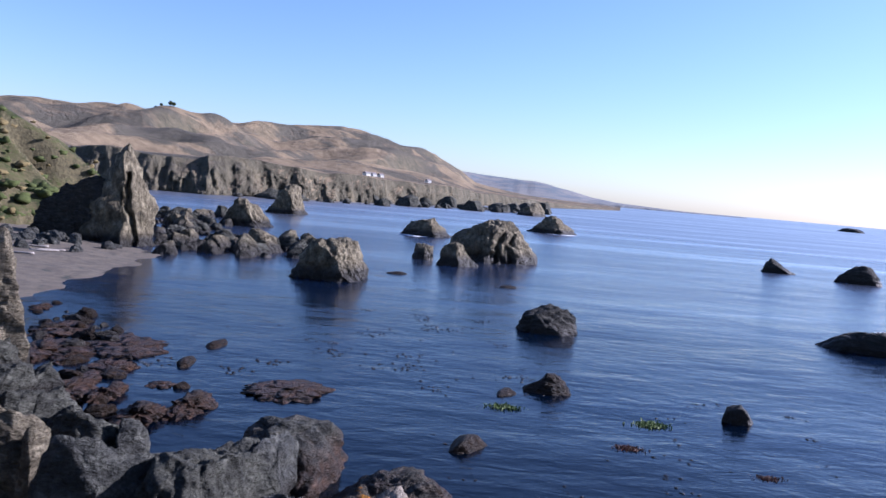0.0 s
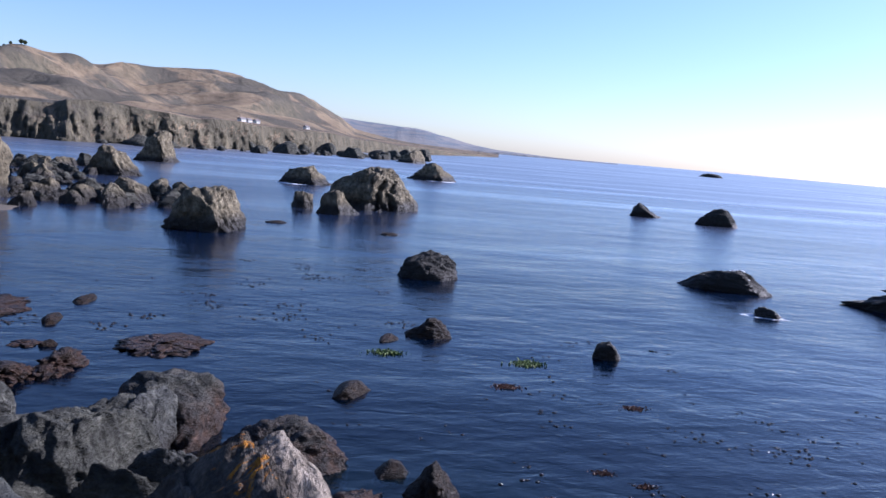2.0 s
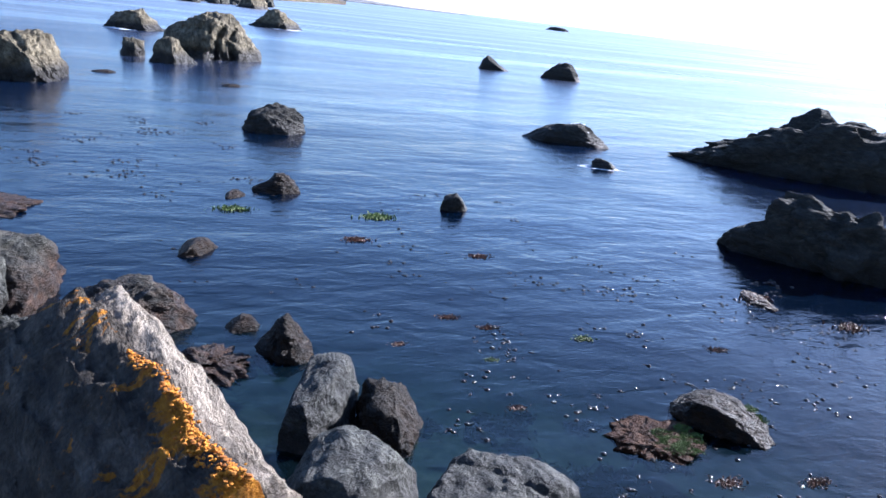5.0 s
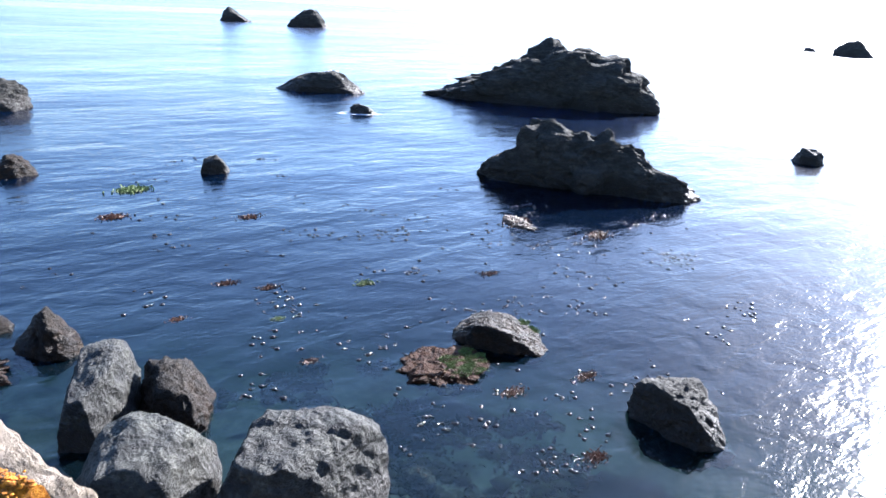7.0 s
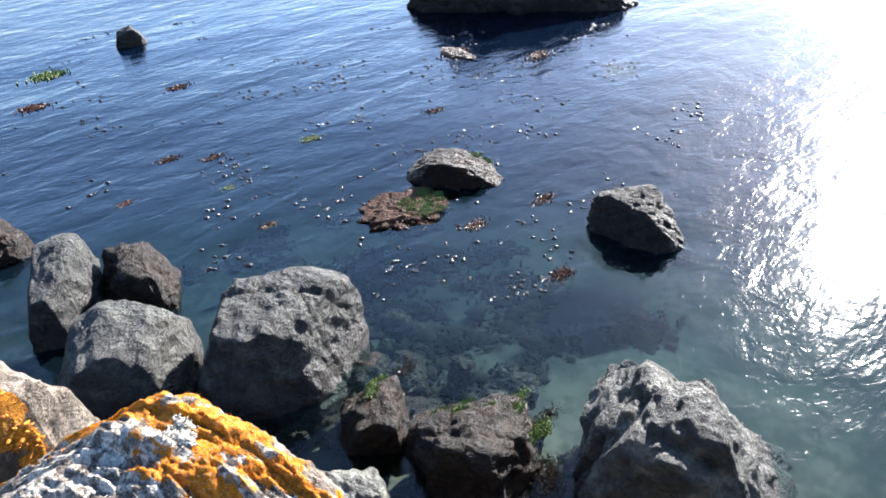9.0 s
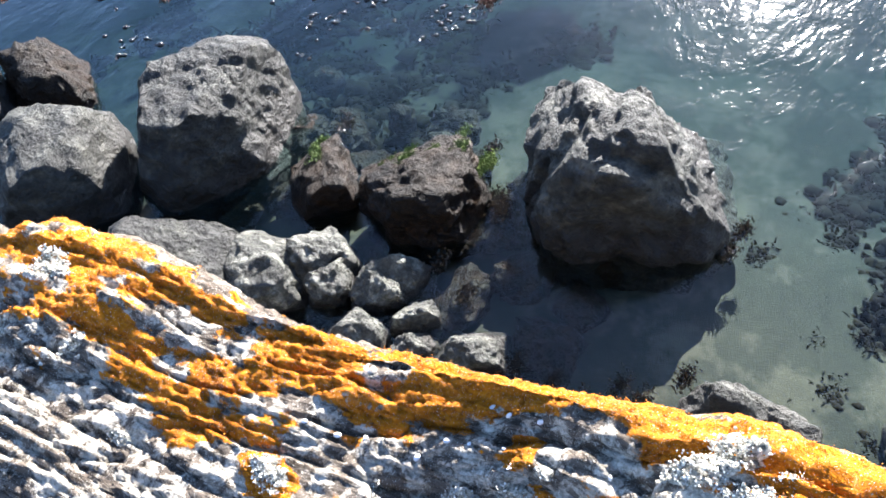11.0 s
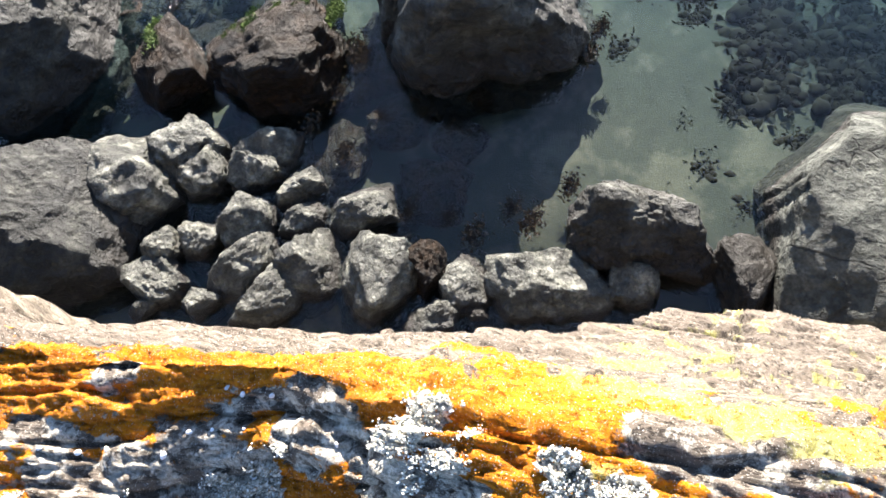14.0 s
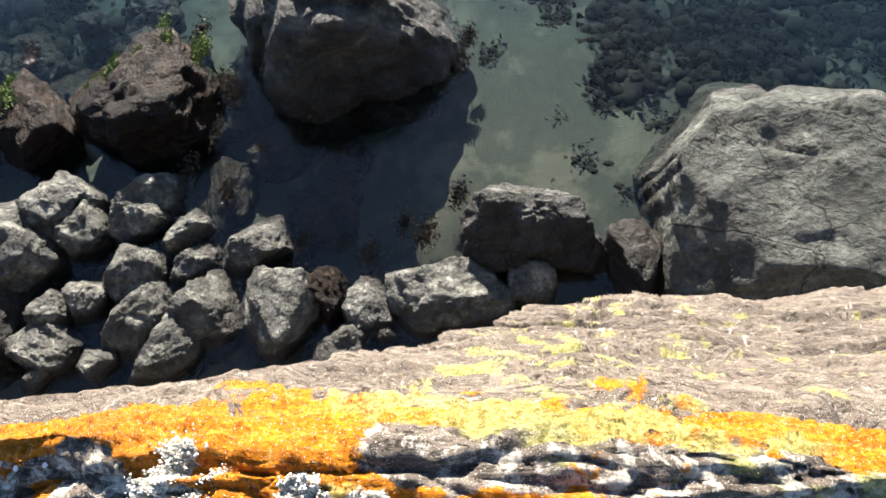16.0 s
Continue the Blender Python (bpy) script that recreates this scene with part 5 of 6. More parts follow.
du, dv = np.gradient(base, axis=1), np.gradient(base, axis=0)
NRM = np.cross(du, dv)
NRM /= np.linalg.norm(NRM, axis=2, keepdims=True) + 1e-9
W = np.cumsum(np.linalg.norm(np.diff(base, axis=1, prepend=base[:, :1]), axis=2), axis=1)
W = W - W[np.arange(nv), np.abs(C).argmin(1)][:, None]
z0 = np.zeros_like(Y)
wy = Y + 0.05 * layered(Y * 4, W * 9, z0, 3, seed=5)
ww = W + 0.10 * Y + 0.022 * layered(Y * 2.2, W * 6, z0 + 4, 4, seed=9)
e1, r1, a1 = plates(wy / 0.42, ww / 0.062, 21)
e2, r2, a2 = plates(wy / 0.15, ww / 0.024, 31)
e3, r3, a3 = plates(wy / 0.045, ww / 0.010, 41)
far_side = np.clip((W - 0.05) / 0.2, 0, 1)
bedded = np.interp(Y, (0.6, 0.95), (1.0, 0.55))
big = layered(Y * 2.6, W * 3.0, z0 + 8, 4, seed=14)
H = (0.020 + 0.016 * (1 - bedded)) * big + (0.016 + 0.014 * far_side) * (r1 - 0.5) + 0.034 * bedded * a1 * (r1 - 0.35) * (1 + 0.5 * far_side) + 0.008 * (r2 - 0.5) + 0.010 * a2 * (r2 - 0.4) * (1 - 0.5 * far_side)
split = np.clip(0.5 + 1.4 * soft(Y * 3, W * 11, z0, 61), 0, 1)
H -= (0.016 * bedded + 0.030 * far_side) * split * np.exp(-(e1 / 0.09) ** 2) + 0.006 * np.exp(-(e2 / 0.10) ** 2) * (0.4 + split)
H += (0.0035 * (r3 - 0.5) - 0.002 * np.exp(-(e3 / 0.12) ** 2) + 0.0045 * layered(Y * 28, W * 60, z0, 4, seed=71)) * (1 - 0.9 * far_side) + far_side * 0.010 * layered(Y * 5, W * 16, z0 + 3, 3, seed=75)
# lichens: orange crust along the crest and in one broad patch, yellow along one stretch, white tufts
n1, n2 = layered(Y * 9, W * 16, z0 + 2, 5, 0.62, seed=81), layered(Y * 30, W * 48, z0 + 6, 4, 0.6, seed=91)
blob = lambda y_, w_, ry, rw: 1.3 - np.hypot((Y - y_) / ry, (W - w_) / rw)
band = 1.0 - np.abs(W - np.interp(Y, (-0.8, -0.4, 0.0, 0.3, 0.9, 1.3), (0.05, 0.07, 0.055, 0.02, -0.03, 0.0))) / np.interp(Y, (-0.7, -0.2, 0.3, 0.6, 1.3), (0.09, 0.09, 0.08, 0.08, 0.12))
orange = np.maximum.reduce([band, blob(0.62, -0.07, 0.19, 0.08), blob(-0.66, 0.10, 0.26, 0.10), blob(0.95, -0.13, 0.20, 0.05), blob(0.15, -0.12, 0.05, 0.03), blob(-0.12, -0.05, 0.14, 0.03), blob(0.42, -0.26, 0.05, 0.05), blob(0.62, -0.24, 0.04, 0.04), blob(0.30, -0.09, 0.03, 0.03), blob(0.22, -0.16, 0.06, 0.03), blob(-0.3, -0.08, 0.12, 0.03), blob(0.78, -0.2, 0.08, 0.04), blob(0.02, -0.13, 0.05, 0.03)]) + 0.75 * n1 + 0.3 * n2 - 0.12
yellow = np.maximum.reduce([blob(-0.40, 0.050, 0.22, 0.045), 0.10 * blob(-0.35, 0.55, 0.6, 0.35), 0.2 * blob(-0.5, 1.3, 0.5, 0.4)]) + 0.7 * layered(Y * 11, W * 20, z0 + 20, 5, 0.62, seed=101) + 0.25 * n2 - 0.2 - 0.9 * np.clip(Y * 6 + 0.6, 0, 1)
white = np.maximum.reduce([1.15 - np.hypot(BX - a + 0.015, Y - b) / (0.85 * r_) for a, b, r_ in WHITE]) + 0.8 * n1 + 0.5 * n2 - 0.22
white = np.where(W > 0.06, -1, white)
orange = np.where(W > 0.35, orange - 1, orange)
thick = np.clip(white * 3, 0, 1)
frill, rf, af = plates(Y / 0.008, W / 0.008, 111)
H += 0.008 * thick * (0.4 + rf) * np.clip(frill * 2.5, 0, 1) + 0.0030 * np.clip(orange * 3, 0, 1) * (0.5 + soft(Y * 140, W * 160, z0, 121)) + 0.0015 * np.clip(yellow * 3, 0, 1) * soft(Y * 170, W * 170, z0, 131)
near_in = np.clip((C + 3.0) / 2.2, 0.0, 1.0)
VS = base + NRM * (H * near_in)[..., None]
ledge = tagged(obj("ledge", VS.reshape(-1, 3), grid_faces(nv, nu), LICHEN), "rock ledge crusted with orange, yellow and white lichen", "rock")
for key, data in (("growth", np.stack([orange, white, yellow], 2)), ("grain", np.stack([Y, W, r1 * 0.6 + r2 * 0.4], 2))):
    at = ledge.data.attributes.new(key, "FLOAT_VECTOR", "POINT")
    at.data.foreach_set("vector", np.ascontiguousarray(data.reshape(-1), dtype=np.float32))

# ---- pale rib of rock running down from the ledge ----
N0, F0 = Vector((0.90, 3.84, 0)), Vector((0.02, 7.1, 0))
along = (F0 - N0).normalized()
out_way = Vector((along.y, -along.x, 0))
length = (F0 - N0).length
SECTION = [(-2.2, 5.6), (-1.7, 7.0), (-1.1, 7.75), (-0.62, 8.12), (-0.40, 8.28), (-0.18, 8.16), (0.0, 7.98), (0.10, 7.6), (0.35, 6.0), (0.7, 3.0), (1.0, 0.0)]
sr, sz = [np.array([c[k] for c in SECTION]) for k in range(2)]
ns, nr = 220, 150
vs, grow = [], []
for i in range(ns):
    t = -0.15 + 1.3 * i / (ns - 1)
    drop = 6.0 * max(0, t - 1.0) ** 1.0 * 4 + 3.2 * max(0, 0.0 - t) * 6 + 0.02 * t
    for j in range(nr):
        k = (j / (nr - 1)) * (len(SECTION) - 1)
        r_, z_ = np.interp(k, range(len(SECTION)), sr), np.interp(k, range(len(SECTION)), sz)
        P = N0 + along * (t * length) + out_way * float(r_)
        z_ = z_ if z_ < 7.98 else 7.98 + (z_ - 7.98) * (1 - 0.75 * min(1, max(0, t)))
        P.z = float(z_) - drop * min(1.0, max(0.0, (float(z_)) / 8.0))
        q = Vector((r_ * 1.6 + P.z * 0.8, t * length * 0.45, P.z * 1.2))
        e = 0.13 * (noise.multi_fractal(q * 1.5, 0.9, 2.1, 6) - 0.9) + 0.07 * noise.noise(Vector((r_ * 9, t * 1.4, P.z * 2))) + 0.02 * noise.fractal(P * 8, 0.8, 2.0, 5)
        if r_ < -0.4:
            e += 0.12 * abs(noise.noise(P * 2.6)) + 0.05 * noise.noise(P * 6)
        vs.append((P.x + out_way.x * e * 0.4, P.y + out_way.y * e * 0.4, P.z + e * 0.8))
        # lichen on the crest; negative values mark the sunlit side, coloured paler
        grow.append(0.55 * math.exp(-((r_ + 0.44) / 0.12) ** 2) * (1.0 - 0.5 * t) + 0.1 * (r_ < -0.5) - 0.8 * (r_ > -0.32))
spur = tagged(obj("spur", vs, grid_faces(ns, nr), RIB), "tilted pale rock rib with an orange lichen crest", "rock")
at = spur.data.attributes.new("growth", "FLOAT", "POINT")
at.data.foreach_set("value", grow)

r_ = np.random.RandomState(5)
spot = np.flatnonzero(np.array(grow) > 0.38)
bv, bf = ico(1)
lv, lf = [], []
for k in spot[r_.randint(0, len(spot), 900)]:
    size, o = r_.uniform(0.006, 0.022), len(lv)
    lv.extend(np.array(vs[k]) + r_.normal(0, 0.012, 3) + bv * r_.uniform(0.5, 1.2, (len(bv), 1)) * size * np.array([1, 1, 0.6]))
    lf += [tuple(i + o for i in f) for f in bf]
O_LICHEN = lichen_tint("orange_lichen", (0.20, 0.060, 0.002), (0.52, 0.20, 0.007))
tagged(obj("orange_lichen", lv, lf, O_LICHEN, smooth=False, parent=spur), "crusty orange lichen", kind="stuff")

# ---- floating kelp ----
def kelp_field(n, x0, x1, y0, y1, seed, clumps, size=1.0):
    r = random.Random(seed)
    cen = [(r.uniform(x0, x1), r.uniform(y0, y1)) for _ in range(clumps)]
    vs, fs = [], []
    bv, bf = ico(1)
    for k in range(n):
        if r.random() < 0.85:
            c = r.choice(cen)
            x, y = c[0] + r.gauss(0, 0.55), c[1] + r.gauss(0, 0.45)
        else:
            x, y = r.uniform(x0, x1), r.uniform(y0, y1)
        s = r.uniform(0.03, 0.07) * size
        o = len(vs)
        vs += [(x + q[0] * s, y + q[1] * s, q[2] * s * 0.55 + 0.005) for q in bv]
        fs += [tuple(i + o for i in f) for f in bf]
        for _ in range(r.randint(0, 2)):
            a, ln, wd = r.uniform(0, math.tau), r.uniform(0.08, 0.2) * size, r.uniform(0.012, 0.025) * size
            o = len(vs)
            for m in range(5):
                t = m / 4
                px, py = x + math.cos(a + t * 0.8) * ln * t, y + math.sin(a + t * 0.8) * ln * t
                w = wd * math.sin(math.pi * (0.15 + 0.8 * t))
                zz = 0.008 + 0.015 * math.sin(t * 3.0) * r.random()
                vs += [(px - math.sin(a) * w, py + math.cos(a) * w, zz), (px + math.sin(a) * w, py - math.cos(a) * w, zz + 0.008)]
            fs += [(o + 2 * m, o + 2 * m + 1, o + 2 * m + 3, o + 2 * m + 2) for m in range(4)]
    ob = obj("floating_kelp", vs, fs, KELP)
    return tagged(ob, "scattered dark kelp bulbs and blades floating on water", "kelp", kind="stuff")


kelp_field(230, 8, 28, 12, 34, 1, 24, 1.45)
kelp_field(260, -14, 8, 42, 66, 2, 24, 1.7)
kelp_field(150, 20, 34, 16, 28, 3, 10, 1.4)
kelp_field(170, 11, 20, 9, 19, 4, 14, 1.3)
kelp_field(80, 2, 22, 24, 44, 5, 16, 1.5)


# lobes of lichen and limpet shells on the ledge
def lobes(name, count, seed, lo, hi, material, label, mask, lift, tall):
    """Small curled flakes standing where the mask is set."""
    r = np.random.RandomState(seed)
    where = np.argwhere((mask > 0.12) & (np.abs(Y - 0.1) < 1.25) & (W > -0.45) & (W < 0.3))
    pick = where[r.randint(0, len(where), count)]
    bv, bf = ico(1)
    cs = VS[pick[:, 0], pick[:, 1]] + r.normal(0, 0.002, (count, 3)) * (1, 1, 0)
    ns = NRM[pick[:, 0], pick[:, 1]]
    vs, fs = [], []
    for c, nn in zip(cs, ns):
        s = r.uniform(lo, hi)
        q = np.array(Vector(nn).to_track_quat("Z", "Y").to_matrix() @ Matrix.Rotation(r.uniform(0, 6.3), 3, "Z") @ Matrix.Rotation(r.normal(0, 0.7), 3, "X"))
        k = bv * r.uniform(0.5, 1.3, (len(bv), 1)) * np.array([s * r.uniform(0.7, 1.6), s, s * tall])
        o = len(vs)
        vs.extend(c + nn * lift * r.rand() + k @ q.T)
        fs += [tuple(i + o for i in f) for f in bf]
    ob = obj(name, vs, fs, material, smooth=False, parent=ledge)
    return tagged(ob, label, kind="stuff")


W_LICHEN = lichen_tint("white_tufted_lichen", (0.22, 0.22, 0.18), (0.78, 0.76, 0.68))
Y_LICHEN = lichen_tint("yellow_lichen", (0.26, 0.24, 0.06), (0.40, 0.375, 0.11))
lobes("white_lichen", 4500, 11, 0.0006, 0.0016, W_LICHEN, "white tufted lichen", white, 0.006, 1.6)
lobes("orange_lichen", 5000, 12, 0.0005, 0.0014, O_LICHEN, "crusty orange lichen", orange - 0.15, 0.002, 0.7)
lobes("yellow_lichen", 1200, 13, 0.0004, 0.0010, Y_LICHEN, "pale yellow lichen", yellow - 0.15, 0.002, 0.7)
SHELL = plain("limpet_shell", (0.72, 0.70, 0.68), 0.6)
r = random.Random(21)
for px, py, s in ((0.535, 0.376, 6), (0.528, 0.345, 5), (0.54, 0.30, 5), (0.46, 0.41, 5), (0.47, 0.38, 4), (0.455, 0.20, 5), (0.40, 0.52, 5), (0.385, 0.56, 6), (0.375, 0.61, 5), (0.37, 0.66, 6), (0.43, 0.31, 4), (0.50, 0.17, 4), (0.42, 0.44, 6), (0.49, 0.33, 4)):
    k = np.unravel_index(np.hypot(VS[..., 0] - px, VS[..., 1] - py).argmin(), Y.shape)
    c, nn = Vector(VS[k]), Vector(NRM[k])
    s = s * 0.001
    vs = [(0, 0, 0.65)] + [(math.cos(a * math.tau / 14) * (1 + 0.06 * (a % 2)), 0.7 * math.sin(a * math.tau / 14) * (1 + 0.06 * (a % 2)), -0.25) for a in range(14)]
    ob = obj("limpet_shell", [tuple(q * s for q in v) for v in vs], [(0, 1 + a, 1 + (a + 1) % 14) for a in range(14)], SHELL, parent=ledge)
    ob.matrix_world = Matrix.Translation(c + nn * 0.002) @ nn.to_track_quat("Z", "Y").to_matrix().to_4x4() @ pose(0, 0, 0, 0, 0, r.uniform(0, 360))


# ---- foam at the foot of rocks ----
def foam(x, y, lx, ly, yaw, seed, a0=0, a1=360, wide=0.25, high=0.3):
    """A lumpy strip of surf round part of a rock's foot."""
    off = Vector((seed * 3.7, 0, 0))
    m, q = 90, 7
    vs = []
    for k in range(m + 1):
        a = radians(a0 + (a1 - a0) * k / m)
        taper = 1 if a1 - a0 > 350 else math.sin(math.pi * k / m) ** 0.5
        c = Vector((math.cos(a), math.sin(a), 0))
        for j in range(q):
            t = j / (q - 1)
            e = 0.86 + taper * wide * t * (1 + 1.4 * noise.fractal(c * 4 + off, 0.8, 2.0, 4))
            zz = high * taper * math.sin(math.pi * (0.1 + 0.9 * t)) * (0.5 + abs(noise.fractal(Vector((c.x * lx, c.y * ly, t)) * 1.3 + off, 0.8, 2.0, 4)))
            vs.append((c.x * lx * e, c.y * ly * e, max(0.006, zz)))
    ob = obj("foam", vs, grid_faces(m + 1, q), FOAM)
    ob.matrix_world = pose(x, y, 0, 0, 0, yaw)
    return tagged(ob, "white surf foam at the foot of a rock", "foam", kind="stuff")


# ---- far buildings and trees ----
def box(bm, x0, x1, y0, y1, z0, z1):
    v = [bm.verts.new(c) for c in ((x0, y0, z0), (x1, y0, z0), (x1, y1, z0), (x0, y1, z0), (x0, y0, z1), (x1, y0, z1), (x1, y1, z1), (x0, y1, z1))]
    for f in ((3, 2, 1, 0), (4, 5, 6, 7), (0, 1, 5, 4), (1, 2, 6, 5), (2, 3, 7, 6), (3, 0, 4, 7)):
        bm.faces.new([v[i] for i in f])


def part(name, bm, material, parent, label=""):
    me = bpy.data.meshes.new(name)
    bm.to_mesh(me)
    bm.free()
    me.materials.append(material)
    ob = new(name, me)
    ob.parent = parent
    return tagged(ob, label)


def house(x, y, z, w, d, h, yaw):
    base = new("house")
    base.matrix_world = pose(x, y, z, 0, 0, yaw)
    bm = bmesh.new()
    box(bm, -w / 2, w / 2, -d / 2, d / 2, -3, h)
    part("wall", bm, WHITEWALL, base)
    bm = bmesh.new()
    e = 0.5
    p = [bm.verts.new(c) for c in ((-w / 2 - e, -d / 2 - e, h), (w / 2 + e, -d / 2 - e, h), (w / 2 + e, d / 2 + e, h), (-w / 2 - e, d / 2 + e, h), (-w / 2 - e, 0, h + d * 0.3), (w / 2 + e, 0, h + d * 0.3))]
    for f in ((0, 1, 5, 4), (2, 3, 4, 5), (0, 4, 3), (1, 2, 5), (3, 2, 1, 0)):
        bm.faces.new([p[i] for i in f])
    part("roof", bm, ROOF, base)
    return tagged(base, "small white house with grey roof on the terrace", "house", "houses on the coast terrace")


def ground_z(x, y, name="coast_hills"):
    bpy.context.view_layer.update()
    hit, loc, *_ = bpy.data.objects[name].ray_cast(Vector((x, y, 500)), Vector((0, 0, -1)))
    return loc.z if hit else 10.0


def far_tree(x, y, h, seed):
    r = random.Random(seed)
    base = new("tree")
    base.matrix_world = pose(x, y, ground_z(x, y) - 0.3)
    bm = bmesh.new()
    bmesh.ops.create_cone(bm, cap_ends=True, segments=8, radius1=h * 0.05, radius2=h * 0.02, depth=h * 0.6, matrix=Matrix.Translation((0, 0, h * 0.3)))
    part("trunk", bm, BARK, base)
    vs, fs = [], []
    bv, bf = ico(1)
    for k in range(190):
        a, q, zz = r.uniform(0, math.tau), r.random() ** 0.5, r.random()
        rad = h * 0.45 * math.sin(math.pi * (0.12 + 0.8 * zz)) * q
        c = Vector((math.cos(a) * rad, math.sin(a) * rad, h * (0.35 + 0.65 * zz)))
        s = h * r.uniform(0.05, 0.11)
        o = len(vs)
        vs += [tuple(c + Vector(v) * s * r.uniform(0.6, 1.3)) for v in bv]
        fs += [tuple(i + o for i in f) for f in bf]
    obj("crown", vs, fs, LEAF, smooth=False, parent=base)
    return tagged(base, "dark windswept tree on the bare hilltop", "tree", "trees on the hilltop")


for az, dist, w in ((-2.9, 640, 5), (-2.45, 660, 4), (-1.9, 680, 4), (1.57, 720, 4)):
    x, y = dist * math.sin(radians(az)), dist * math.cos(radians(az))
    house(x, y, ground_z(x, y), w, 4.5, 1.9, -az + 40)
for az, h, sd in ((-17.6, 3.5, 4), (-17.25, 4, 1), (-16.65, 6, 2), (-16.45, 5.5, 3)):
    sa, ca = math.sin(radians(az)), math.cos(radians(az))
    crest = max(range(1000, 1320, 10), key=lambda q: (ground_z(q * sa, q * ca) - 10.7) / q)
    far_tree(crest * sa, crest * ca, h, sd)

foam(5.3, 174.7, 5.9, 4.8, -2, 30, 195, 275, 0.25, 0.16)
foam(45.6, 239.5, 7.8, 6.3, -11, 31, 255, 340, 0.25, 0.16)
foam(36.6, 52.6, 1.1, 0.5, -30, 33, 0, 360, 0.5, 0.03)


# ---- seaweed on the bottom ----
def seaweed_clump(x, y, z, size, seed, material=BOTTOMWEED, label="dark bushy seaweed growing on the sandy bottom"):
    r = random.Random(seed)
    vs, fs = [], []
    drift = r.uniform(0, math.tau)
    if material is BOTTOMWEED:
        bv, bf = ico(2)
        for k in range(26):
            q = Vector((r.gauss(0, 0.42), r.gauss(0, 0.26), 0)) * size
            q.rotate(Matrix.Rotation(drift, 3, "Z"))
            rad, ph, o = size * r.uniform(0.08, 0.24), Vector((r.uniform(0, 99), 0, 0)), len(vs)
            for v in bv:
                e = rad * (1 + 0.7 * noise.noise(Vector(v) * 2.2 + ph))
                vs.append((q.x + v[0] * e, q.y + v[1] * e, 0.06 * size + v[2] * e * 0.45))
            fs += [tuple(i + o for i in f) for f in bf]
    for k in range(130 if material is BOTTOMWEED else 260):
        a, ln = drift + r.gauss(0, 0.9) + math.pi * (r.random() < 0.25), size * r.uniform(0.10, 0.32)
        wd, up = size * r.uniform(0.03, 0.07), r.uniform(0.05, 0.35)
        bend = r.uniform(-1.5, 1.5)
        rx, ry = r.gauss(0, 0.5) * size, r.gauss(0, 0.28) * size
        o = len(vs)
        for m in range(5):
            t = m / 4
            px, py = rx + math.cos(a + bend * t) * ln * t, ry + math.sin(a + bend * t) * ln * t
            zz = up * size * math.sin(t * 2.4) * 0.6
            w = wd * (1.15 - t)
            vs += [(px - math.sin(a) * w, py + math.cos(a) * w, zz), (px + math.sin(a) * w, py - math.cos(a) * w, zz + 0.01)]
        fs += [(o + 2 * m, o + 2 * m + 1, o + 2 * m + 3, o + 2 * m + 2) for m in range(4)]
    ob = obj("seaweed", vs, fs, material)
    ob.matrix_world = pose(x, y, z)
    return tagged(ob, label, "seaweed", kind="stuff")


r = random.Random(77)
for x, y, size in ((8.34, 0.12, 0.30), (8.75, -0.58, 0.42), (8.95, -0.55, 0.30), (7.56, -0.35, 0.42), (7.04, 0.14, 0.22), (6.93, -1.12, 0.36), (9.5, -0.53, 0.30), (8.4, -1.75, 0.45), (9.1, 0.17, 0.26), (9.5, -2.1, 0.55), (10.3, -2.6, 0.6), (10.3, -1.0, 0.5), (10.0, -3.6, 0.6), (10.7, -4.5, 0.6), (10.8, 0.4, 0.5), (10.4, -0.6, 0.5), (11.4, -0.9, 0.6), (11.6, 0.4, 0.6), (9.8, 1.45, 0.4), (9.3, -3.1, 0.5)):
    seaweed_clump(x, y, ground_z(x, y, "ground") - 0.05, size, r.randrange(999))
for k in range(90):
    x, y = r.uniform(9.4, 15.0), r.uniform(-6.5, 0.8)
    if y > -0.6 and x < 10.6:
        continue
    seaweed_clump(x, y, ground_z(x, y, "ground") - 0.05, r.uniform(0.4, 1.0), r.randrange(999))
for k in range(48):
    x, y = r.uniform(8.2, 15.5), r.uniform(7.0, 20.0)
    seaweed_clump(x, y, ground_z(x, y, "ground") - 0.05, r.uniform(0.5, 1.3), r.randrange(999))
# glossy blades added to make water sparkle between the boulders, and small mats adrift
for x, y, size in ((8.35, 6.1, 0.30), (8.1, 5.7, 0.25), (7.4, 5.9, 0.25), (6.6, 6.1, 0.25), (6.25, 5.3, 0.25), (5.45, 3.85, 0.25), (5.3, 2.7, 0.3), (5.75, 1.9, 0.3), (6.5, 1.5, 0.25), (9.1, 1.9, 0.3), (8.3, 5.9, 0.3), (6.95, 8.75, 0.3), (9.7, 1.8, 0.25), (9.5, 6.8, 0.3), (8.7, 10.0, 0.3), (5.5, 3.2, 0.2), (5.9, 2.3, 0.25)):
    seaweed_clump(x, y, -0.02, size, r.randrange(999), SPARKLE_BLADE, "glossy brown blades added for water sparkle between boulders")
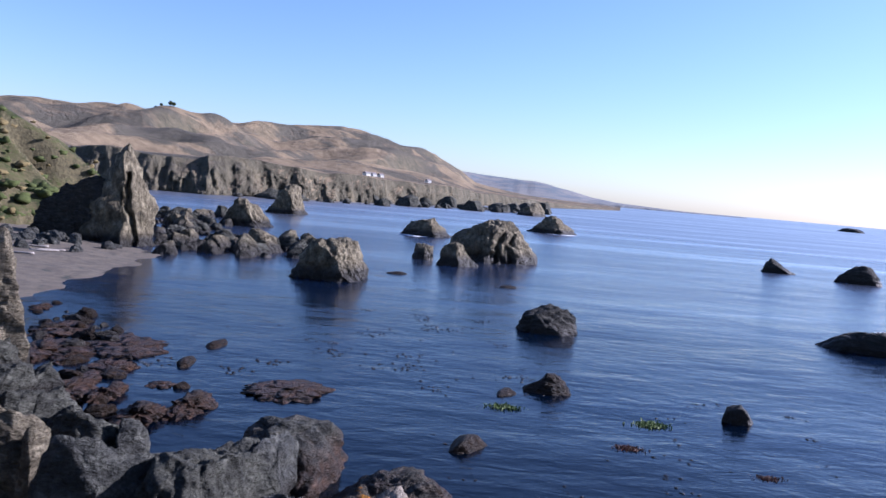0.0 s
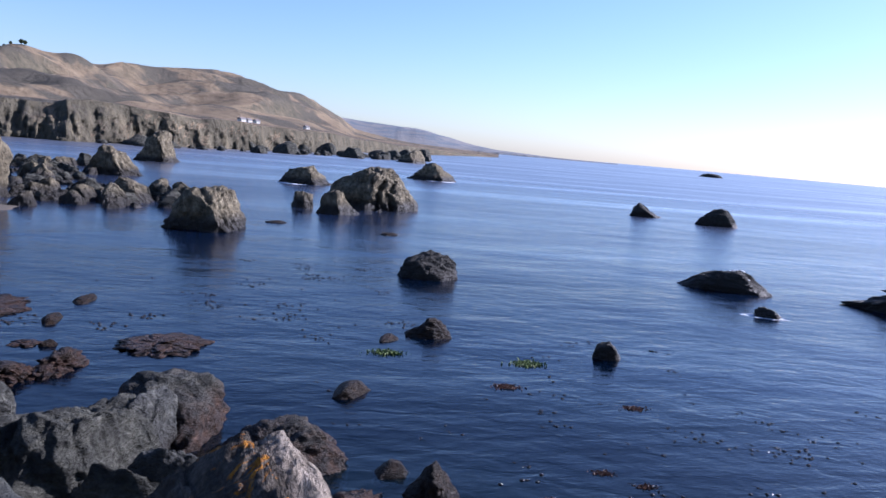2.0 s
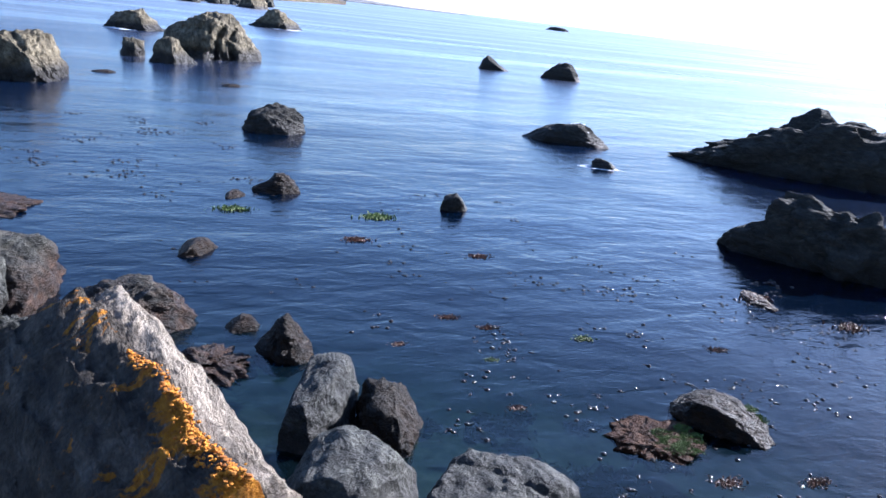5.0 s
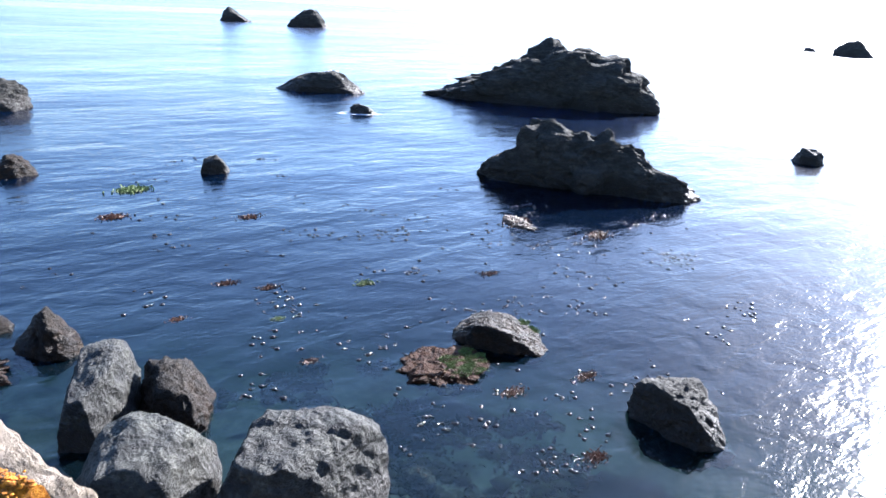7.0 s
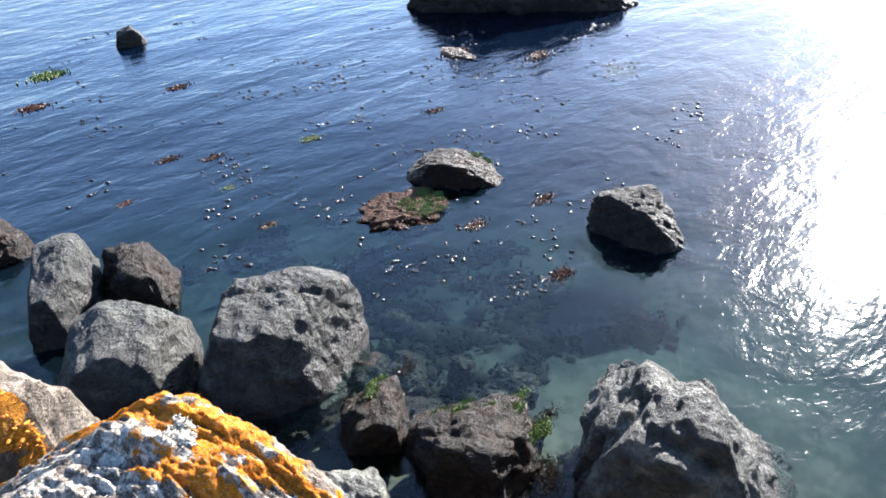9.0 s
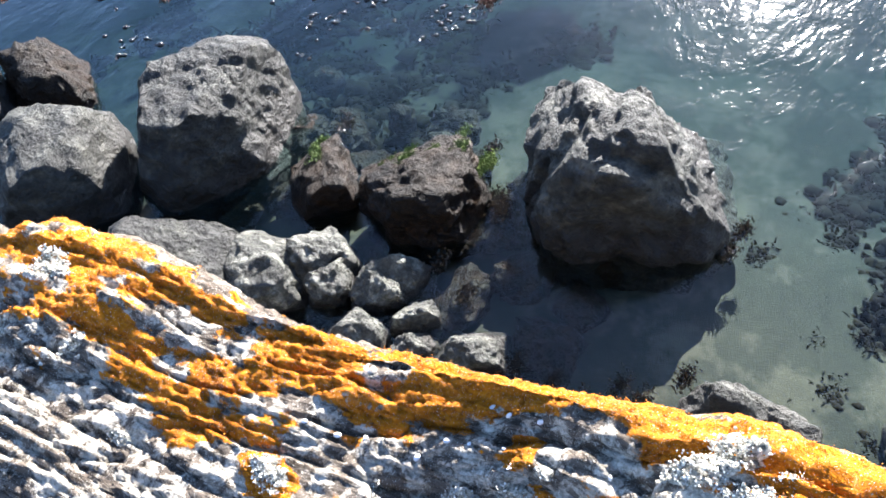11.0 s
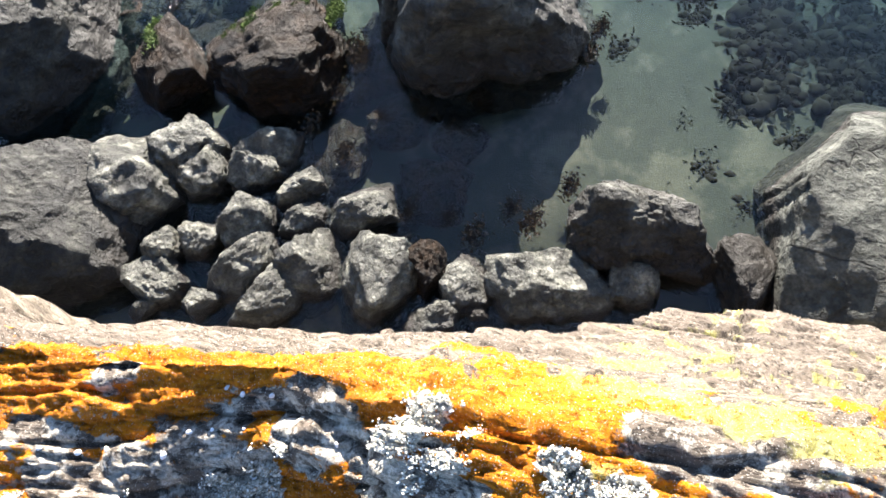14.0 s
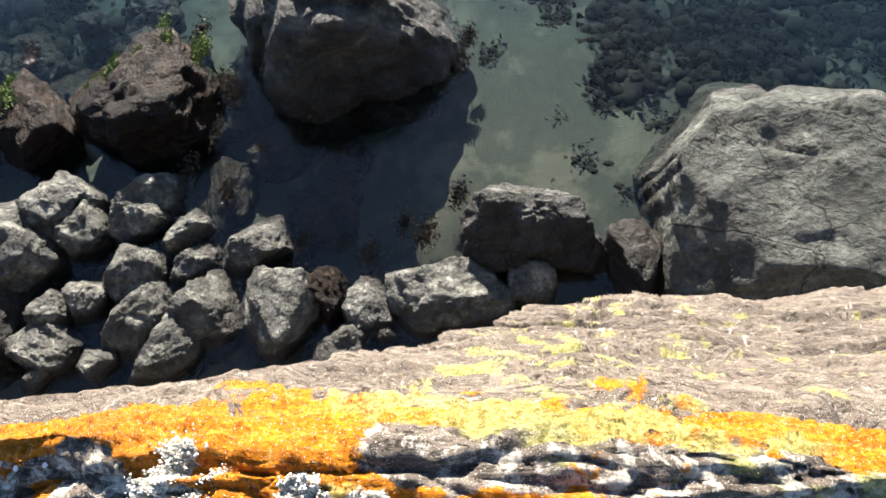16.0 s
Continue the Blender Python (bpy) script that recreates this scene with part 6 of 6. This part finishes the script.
for x, y, size, tone in ((12.8, 37.6, 0.7, 0), (26.6, 24.7, 0.7, 1), (15.7, 31.2, 0.5, 1), (11.4, 20.8, 0.25, 0), (15.6, 21.9, 0.4, 0), (20.4, 20.25, 0.4, 1), (8.7, 22.4, 0.3, 1), (10.7, 17.7, 0.3, 1), (5.6, 39.1, 0.8, 0), (12.8, 37.9, 0.8, 0), (17.0, 12.5, 0.4, 1), (14.5, 13.0, 0.4, 1), (13.9, 9.6, 0.4, 1), (11.3, 24.4, 0.4, 1), (12.4, 23.3, 0.4, 1), (28.4, 21.3, 0.7, 1), (10.6, 33.9, 0.6, 1)):
    seaweed_clump(x, y, -0.03, size, r.randrange(999), REDWEED if tone else GREENWEED, "small mat of red-brown weed adrift on the water" if tone else "small mat of green weed adrift on the water")


# ---- beach stones and driftwood ----
def beach_z(x, y):
    return ground_z(x, y, "beach")


rng = random.Random(8)
for k in range(60):
    x, y = (rng.gauss(-41, 3.2), rng.gauss(90, 5.5)) if k % 2 else (rng.gauss(-41.5, 1.8), rng.gauss(95.5, 1.5))
    w = rng.uniform(0.5, 1.9)
    rock("stone", x, y, w, w * 0.8, w * rng.uniform(0.4, 0.7), rng.uniform(0, 180), 700 + k, ROCK if k % 4 == 1 else PALE, "grey stone lying on the sand beach", z=beach_z(x, y) - 0.05, group="stones on the beach", sub=3)


def driftwood(x, y, ln, rad, yaw, seed):
    r = random.Random(seed)
    vs, fs = [], []
    m, n = 9, 8
    for i in range(m):
        t = i / (m - 1)
        rr = rad * (1 - 0.55 * t) * r.uniform(0.85, 1.15)
        for j in range(n):
            a = math.tau * j / n
            vs.append((ln * (t - 0.5), math.cos(a) * rr + 0.12 * ln * math.sin(t * 3 + seed), rad + math.sin(a) * rr))
    fs = [(i * n + j, i * n + (j + 1) % n, (i + 1) * n + (j + 1) % n, (i + 1) * n + j) for i in range(m - 1) for j in range(n)]
    fs += [tuple(range(n))[::-1], tuple(range((m - 1) * n, m * n))]
    ob = obj("driftwood", vs, fs, DRIFT)
    ob.matrix_world = pose(x, y, beach_z(x, y) - 0.03, 0, 0, yaw)
    return tagged(ob, "bleached driftwood log lying on the sand", "driftwood", "driftwood on the beach")


for k in range(8):
    driftwood(rng.gauss(-40, 3.0), rng.gauss(86, 6.0), rng.uniform(1.2, 3.6), rng.uniform(0.07, 0.17), rng.uniform(0, 180), k)


# green weed along the rims of wet rocks
def rock_top(x, y):
    hit, loc, *_ = scene.ray_cast(bpy.context.evaluated_depsgraph_get(), Vector((x, y, 6.0)), Vector((0, 0, -1)))
    return loc.z if hit else 0.0


bpy.context.view_layer.update()
for cx_, cy_, rad, count in ((14.6, 14.8, 1.0, 34), (18.1, 15.6, 0.9, 7), (8.4, 8.2, 0.7, 7), (8.6, 6.9, 0.5, 6), (7.9, 9.3, 0.5, 5), (9.0, 6.3, 0.3, 4)):
    made = 0
    for _ in range(300):
        a, q = r.uniform(0, math.tau), rad * r.random() ** 0.5
        x, y = cx_ + math.cos(a) * q, cy_ + math.sin(a) * q
        z = rock_top(x, y)
        if 0.05 < z < 1.3 and made < count:
            made += 1
            seaweed_clump(x, y, z - 0.03, r.uniform(0.12, 0.26), r.randrange(999), GREENWEED, "green seaweed clinging to a wet rock")

# white bird droppings on the long low rock
GUANO = plain("bird_droppings", (0.66, 0.65, 0.61), 0.9)
vs, fs = [], []
bv, bf = ico(2)
for k in range(26):
    x, y = perch.matrix_world.translation.x + r.gauss(0.9, 0.9), perch.matrix_world.translation.y + r.gauss(-0.5, 0.8)
    z = rock_top(x, y)
    if z < 1.0:
        continue
    size, o = r.uniform(0.07, 0.24), len(vs)
    for v in bv:
        e = size * (1 + 0.4 * noise.noise(Vector(v) * 2 + Vector((k, 0, 0))))
        vs.append(perch.matrix_world.inverted() @ Vector((x + v[0] * e, y + v[1] * e, z + v[2] * e * 0.3)))
    fs += [tuple(i + o for i in f) for f in bf]
tagged(obj("droppings", vs, fs, GUANO, parent=perch), "white bird droppings")

# pebbles between the stones
r = random.Random(31)
vs, fs = [], []
bv, bf = ico(2)
for k in range(420):
    x, y = r.uniform(3.6, 6.4), r.uniform(-0.6, 8.8)
    if x > 4.6 + 0.22 * max(0, y):
        continue
    s, o, sq = r.uniform(0.05, 0.17), len(vs), (r.uniform(0.7, 1.3), r.uniform(0.7, 1.3), r.uniform(0.5, 0.8))
    zz = ground_z(x, y, "ground") + s * 0.3
    rot = Matrix.Rotation(r.uniform(0, 6.3), 3, "Z")
    ph = Vector((r.uniform(0, 99), 0, 0))
    for v in bv:
        e = 1 + 0.35 * noise.noise(Vector(v) * 1.6 + ph)
        vs.append(tuple(rot @ Vector((v[0] * s * sq[0] * e, v[1] * s * sq[1] * e, v[2] * s * sq[2] * e)) + Vector((x, y, zz))))
    fs += [tuple(i + o for i in f) for f in bf]
tagged(obj("pebbles", vs, fs, ROCK), "small wet grey pebbles between larger stones", "pebbles", kind="stuff")
